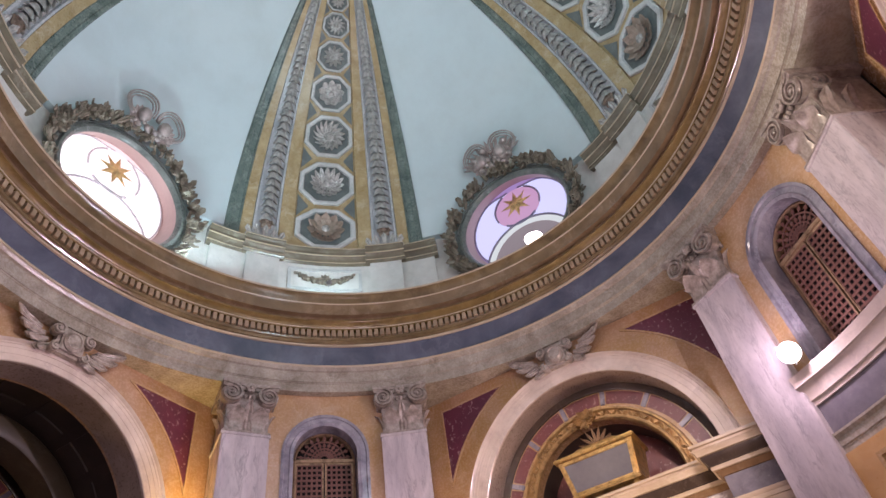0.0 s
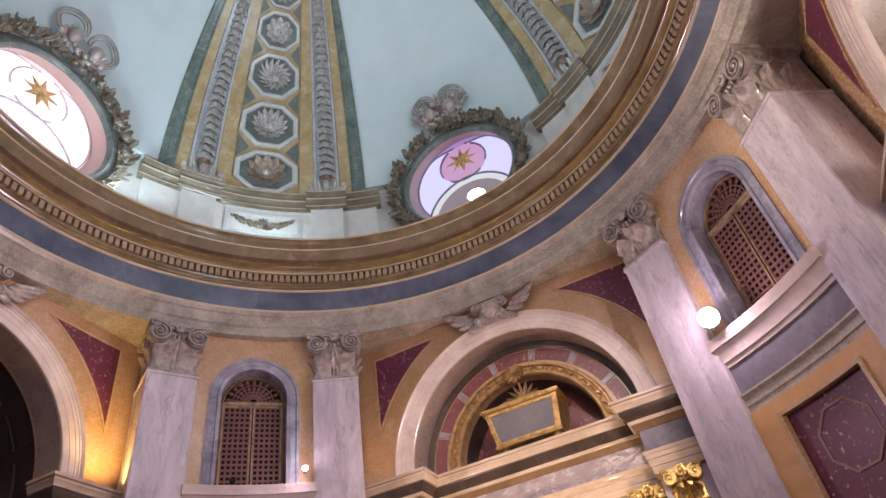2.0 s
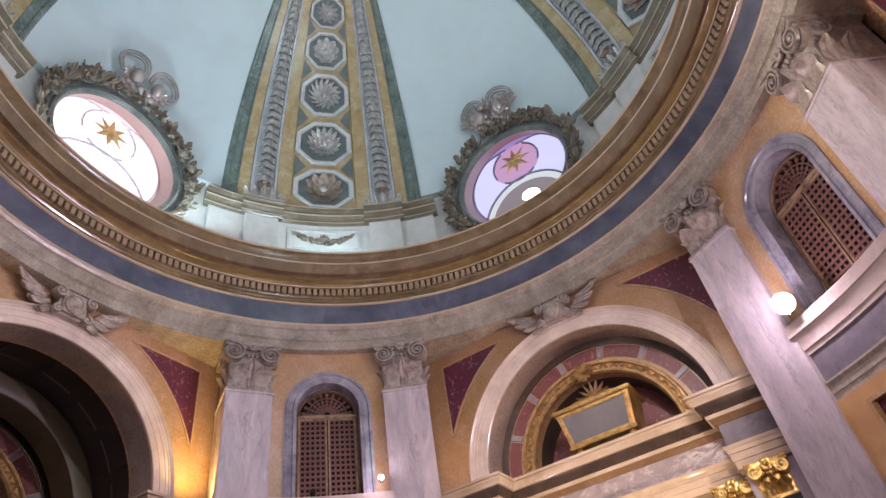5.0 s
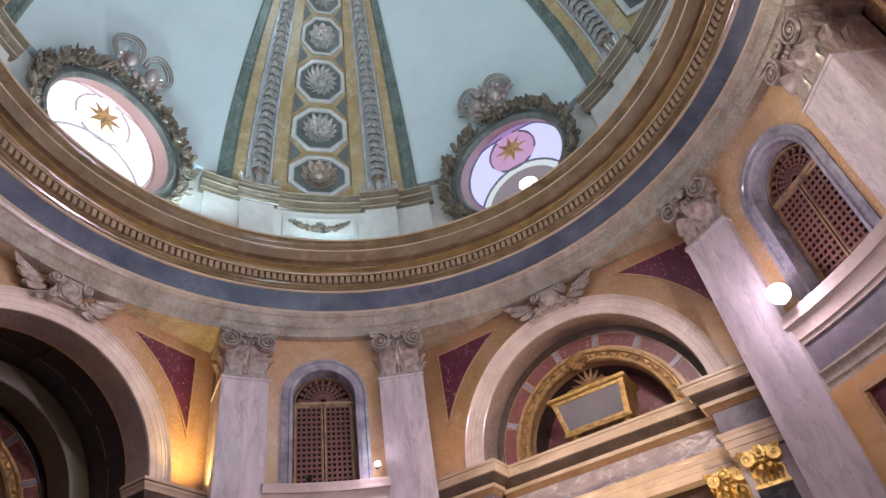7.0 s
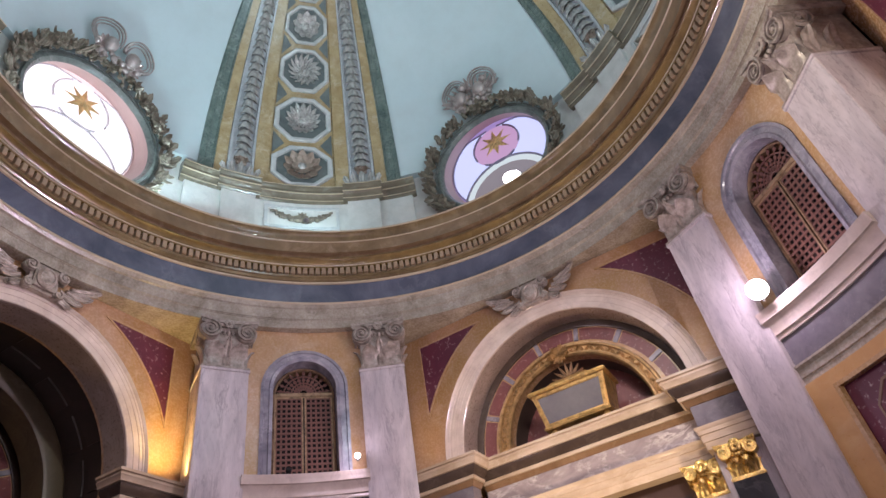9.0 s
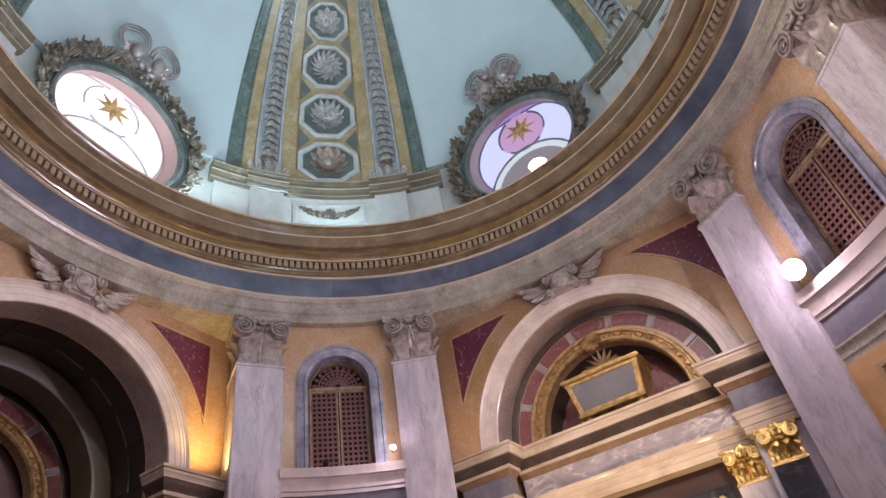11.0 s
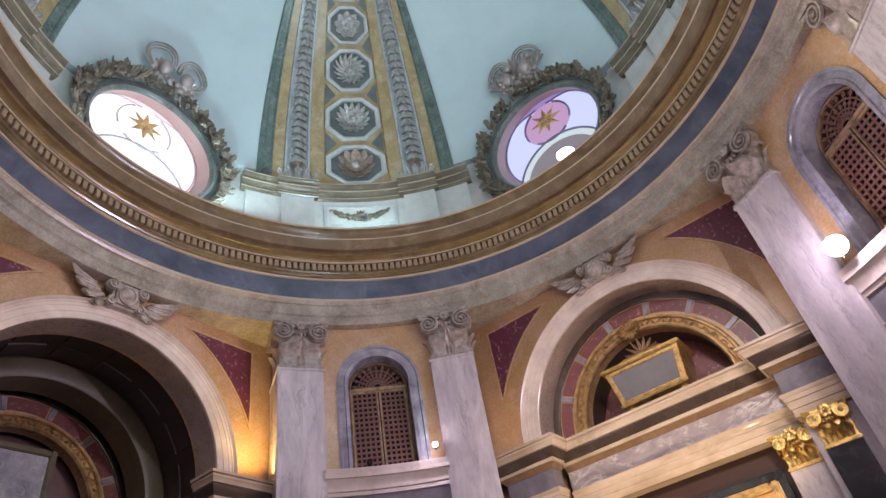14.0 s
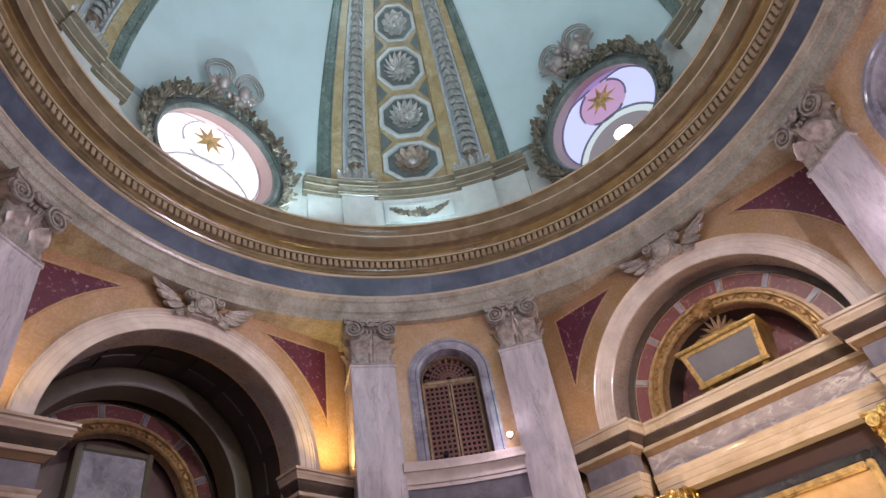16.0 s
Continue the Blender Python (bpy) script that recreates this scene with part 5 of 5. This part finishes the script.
box(bm, -0.58, 0.58, -0.05, 0.0, 0.17, 0.22, 0.01)
box(bm, -0.64, 0.64, -0.13, -0.07, 0.70, 0.76, 0.01)
part("front_frame", bm, GOLD, cask)
for sx in (-1, 1):
    bm = bmesh.new()
    lathe(bm, [(0.04, 0.0), (0.07, 0.03), (0.07, 0.08), (0.05, 0.13)], 12, Matrix.Translation((sx * 0.5, 0.08, 0.0)))
    part("foot", bm, GOLD, cask)
bm = bmesh.new()
slab(bm, 0.62, 0.34, 0.85, 1.02, 0.6, 0.5, -0.12)
part("lid", bm, GOLD, cask)
for k in range(7):
    bm = bmesh.new()
    leaf(bm, Matrix.Translation((0, 0.22, 1.0)) @ Matrix.Rotation(radians(24 * (k - 3)), 4, "Y"), 0.34, 0.07, 0.2, 3)
    part("finial_leaf", bm, BRONZE, cask, "dull gold finial leaf")


# gilded capitals, shafts and the picture under the entablature
def altar_pilaster(x, y, half, shaft_mat, words, top, h=0.50):
    p = thing("altar_pilaster", words, "pilaster", "", AL @ Matrix.Translation((x, y, 0)))
    bm = bmesh.new()
    box(bm, -half, half, 0.0, 0.4, 0.3, top - h, 0.012)
    part("shaft", bm, shaft_mat, p)
    bm = bmesh.new()
    box(bm, -half - 0.06, half + 0.06, -0.06, 0.4, 0.0, 0.3, 0.02)
    part("base", bm, STONE, p)
    c = new("capital")
    c.parent = p
    c.matrix_local = Matrix.Translation((0, 0, top - h))
    c["label"] = "bright gilded capital"
    capital_parts(c, half, 0.4, h, GOLDLEAF)


for sx in (-1, 1):
    altar_pilaster(sx * 1.72, 6.40, 0.25, SHAFT, "pale marble altar pilaster with a gilded capital", Z_IMPOST - 1.18)
    altar_pilaster(sx * 2.33, 5.93, 0.24, DARKSTONE, "dark marble altar column face with a gilded capital", Z_IMPOST - 1.18)
back = thing("wall_altar", "dark brown wall behind the altar picture", "wall", "", AL, "structure")
bm = bmesh.new()
box(bm, -2.2, 2.2, 6.85, 7.0, 0.0, Z_IMPOST - 0.05)
part("ground", bm, REDBROWN, back)
pic = thing("altar_picture", "warm golden painting in a moulded gilded frame", "painting", "", AL)
bm = bmesh.new()
y = 6.72
for x0, x1, z0, z1 in ((-1.22, -1.10, 1.6, 4.22), (1.10, 1.22, 1.6, 4.22), (-1.10, 1.10, 4.10, 4.22), (-1.10, 1.10, 1.6, 1.72)):
    box(bm, x0, x1, y - 0.08, y + 0.12, z0, z1, 0.025)
part("frame", bm, GOLD, pic)
bm = bmesh.new()
for x0, x1, z0, z1 in ((-1.34, -1.22, 1.5, 4.36), (1.22, 1.34, 1.5, 4.36), (-1.22, 1.22, 4.22, 4.36)):
    box(bm, x0, x1, y - 0.02, y + 0.12, z0, z1, 0.02)
part("outer_frame", bm, DARKSTONE, pic, "dark green marble outer frame")
bm = bmesh.new()
box(bm, -1.10, 1.10, y + 0.03, y + 0.10, 1.72, 4.10)
part("canvas", bm, paint("golden_canvas", (0.74, 0.50, 0.22), (0.50, 0.28, 0.11), 1.6, 0.45, 0.1), pic, "golden painted canvas")


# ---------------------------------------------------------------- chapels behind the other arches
# rose stone darkened to carry the shade at the chapel's back
SHADE_ROSE = marble("shade_purple_brown_stone", (0.14, 0.075, 0.072), (0.08, 0.042, 0.044), (0.16, 0.10, 0.09), 1.6, 0.35, 0.3)


def chapel(az, n, vault, band):
    t = thing("wall_chapel_%d" % n, "deep arched chapel with an inner arch and a panelled lunette", "chapel", "chapels behind the arches", turn(az), "structure")
    bm = bmesh.new()
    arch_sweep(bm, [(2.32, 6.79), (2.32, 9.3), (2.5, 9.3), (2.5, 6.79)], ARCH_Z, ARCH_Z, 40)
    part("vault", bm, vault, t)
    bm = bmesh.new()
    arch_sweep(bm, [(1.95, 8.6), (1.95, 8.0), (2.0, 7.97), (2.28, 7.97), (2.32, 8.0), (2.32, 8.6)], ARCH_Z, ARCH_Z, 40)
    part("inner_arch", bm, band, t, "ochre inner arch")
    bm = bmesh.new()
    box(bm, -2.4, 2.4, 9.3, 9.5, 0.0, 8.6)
    part("back_wall", bm, SHADE_ROSE, t)
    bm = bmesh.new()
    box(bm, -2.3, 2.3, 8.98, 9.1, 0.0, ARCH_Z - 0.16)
    part("lower_wall", bm, SHADE_ROSE, t)
    lunette_rings(t, 8.95)
    # sunk coffers along the vault
    for row in range(2):
        for i in range(9):
            a = 180 * (i + 0.5) / 9
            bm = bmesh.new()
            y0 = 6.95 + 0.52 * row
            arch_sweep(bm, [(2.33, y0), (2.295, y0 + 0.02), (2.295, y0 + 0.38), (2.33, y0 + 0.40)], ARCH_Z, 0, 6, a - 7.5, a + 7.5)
            # panel colour includes the vault's shade
            part("vault_panel", bm, SHADE_BROWN, t)
    p = thing("chapel_picture", "grey-blue upright panel in a dark frame", "panel", "chapel pictures", turn(az))
    bm = bmesh.new()
    box(bm, -0.58, 0.58, 8.98, 9.25, 5.86, 7.07, 0.02)
    part("field", bm, GREYBLUE, p)
    bm = bmesh.new()
    for x0, x1, z0, z1 in ((-0.70, -0.58, 5.86, 7.19), (0.58, 0.70, 5.86, 7.19), (-0.58, 0.58, 7.07, 7.19)):
        box(bm, x0, x1, 8.95, 9.29, z0, z1, 0.02)
    part("frame", bm, CHAPEL_SHADE_STONE, p)


# the first two chapels have their shade painted in, the third is pale
chapel(135, 1, SHADE_BROWN, CHAPEL_SHADE_STONE)
chapel(225, 2, SHADE_BROWN, CHAPEL_SHADE_STONE)
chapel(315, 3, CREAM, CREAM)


# ---------------------------------------------------------------- floodlights
HOUSING = paint("grey_lamp_housing", (0.25, 0.25, 0.26), (0.18, 0.18, 0.19), 4.0, 0.4)
BULB = glow("lit_floodlight_glass", (1.0, 0.97, 0.92), 40)


def floodlight(where, aim, group, size=0.16):
    f = thing("floodlight", "small lit floodlight with a grey housing", "lamp", group, look(where, aim))
    bm = bmesh.new()
    lathe(bm, [(size * 0.35, 0.16), (size * 0.75, 0.13), (size * 1.0, 0.05), (size * 1.04, 0.022), (size * 0.94, 0.018)], 24)
    part("housing", bm, HOUSING, f)
    bm = bmesh.new()
    lathe(bm, [(size * 0.95, 0.03), (size * 0.95, 0.012), (size * 0.6, 0.004)], 24)
    part("lens", bm, BULB, f, "glowing glass front")
    bm = bmesh.new()
    box(bm, -0.012, 0.012, -size - 0.03, -size * 0.5, 0.02, 0.05)
    part("bracket", bm, HOUSING, f)
    return f


for az, power in DOME_LAMPS:
    if az == 40.7:
        # lens enlarged and faced to the camera to imitate the lamp's glare
        floodlight(polar(5.66, az, 11.42), (-0.9, -4.0, 12.5), "floodlights on the great cornice", 0.21)
    else:
        floodlight(polar(5.86, az, 11.42), polar(1.0, az + 180, 19.0), "floodlights on the great cornice", 0.09)
floodlight(polar(5.38, 90, 11.34), polar(6.2, 90, 12.0), "floodlights on the great cornice", 0.06)
# the last three of these fixtures are unseen additions too
for az, power in SILL_LAMPS:
    # the lamp at 6.9 also gets a wide, camera-facing disc as its glare
    aim = (-0.9, -5.0, 3.0) if az == 6.9 else polar(2.0, az + 180, 7.6)
    floodlight(polar(5.74, az, 6.10), aim, "floodlights on the window sills", 0.15 if az == 6.9 else 0.05)
# a small dark spotlight that stands unlit on one sill
spot = thing("spotlight", "small unlit black spotlight on the window sill", "lamp", "", turn(90) @ Matrix.Translation((-0.30, 6.05, 5.925)))
bm = bmesh.new()
lathe(bm, [(0.05, 0.0), (0.05, 0.015), (0.012, 0.02), (0.012, 0.07)], 12)
part("stand", bm, BLACK, spot)
bm = bmesh.new()
lathe(bm, [(0.02, -0.06), (0.045, -0.05), (0.055, 0.05), (0.05, 0.06), (0.045, 0.045)], 14, Matrix.Translation((0, 0, 0.10)) @ Matrix.Rotation(radians(65), 4, "X"))
part("head", bm, BLACK, spot)
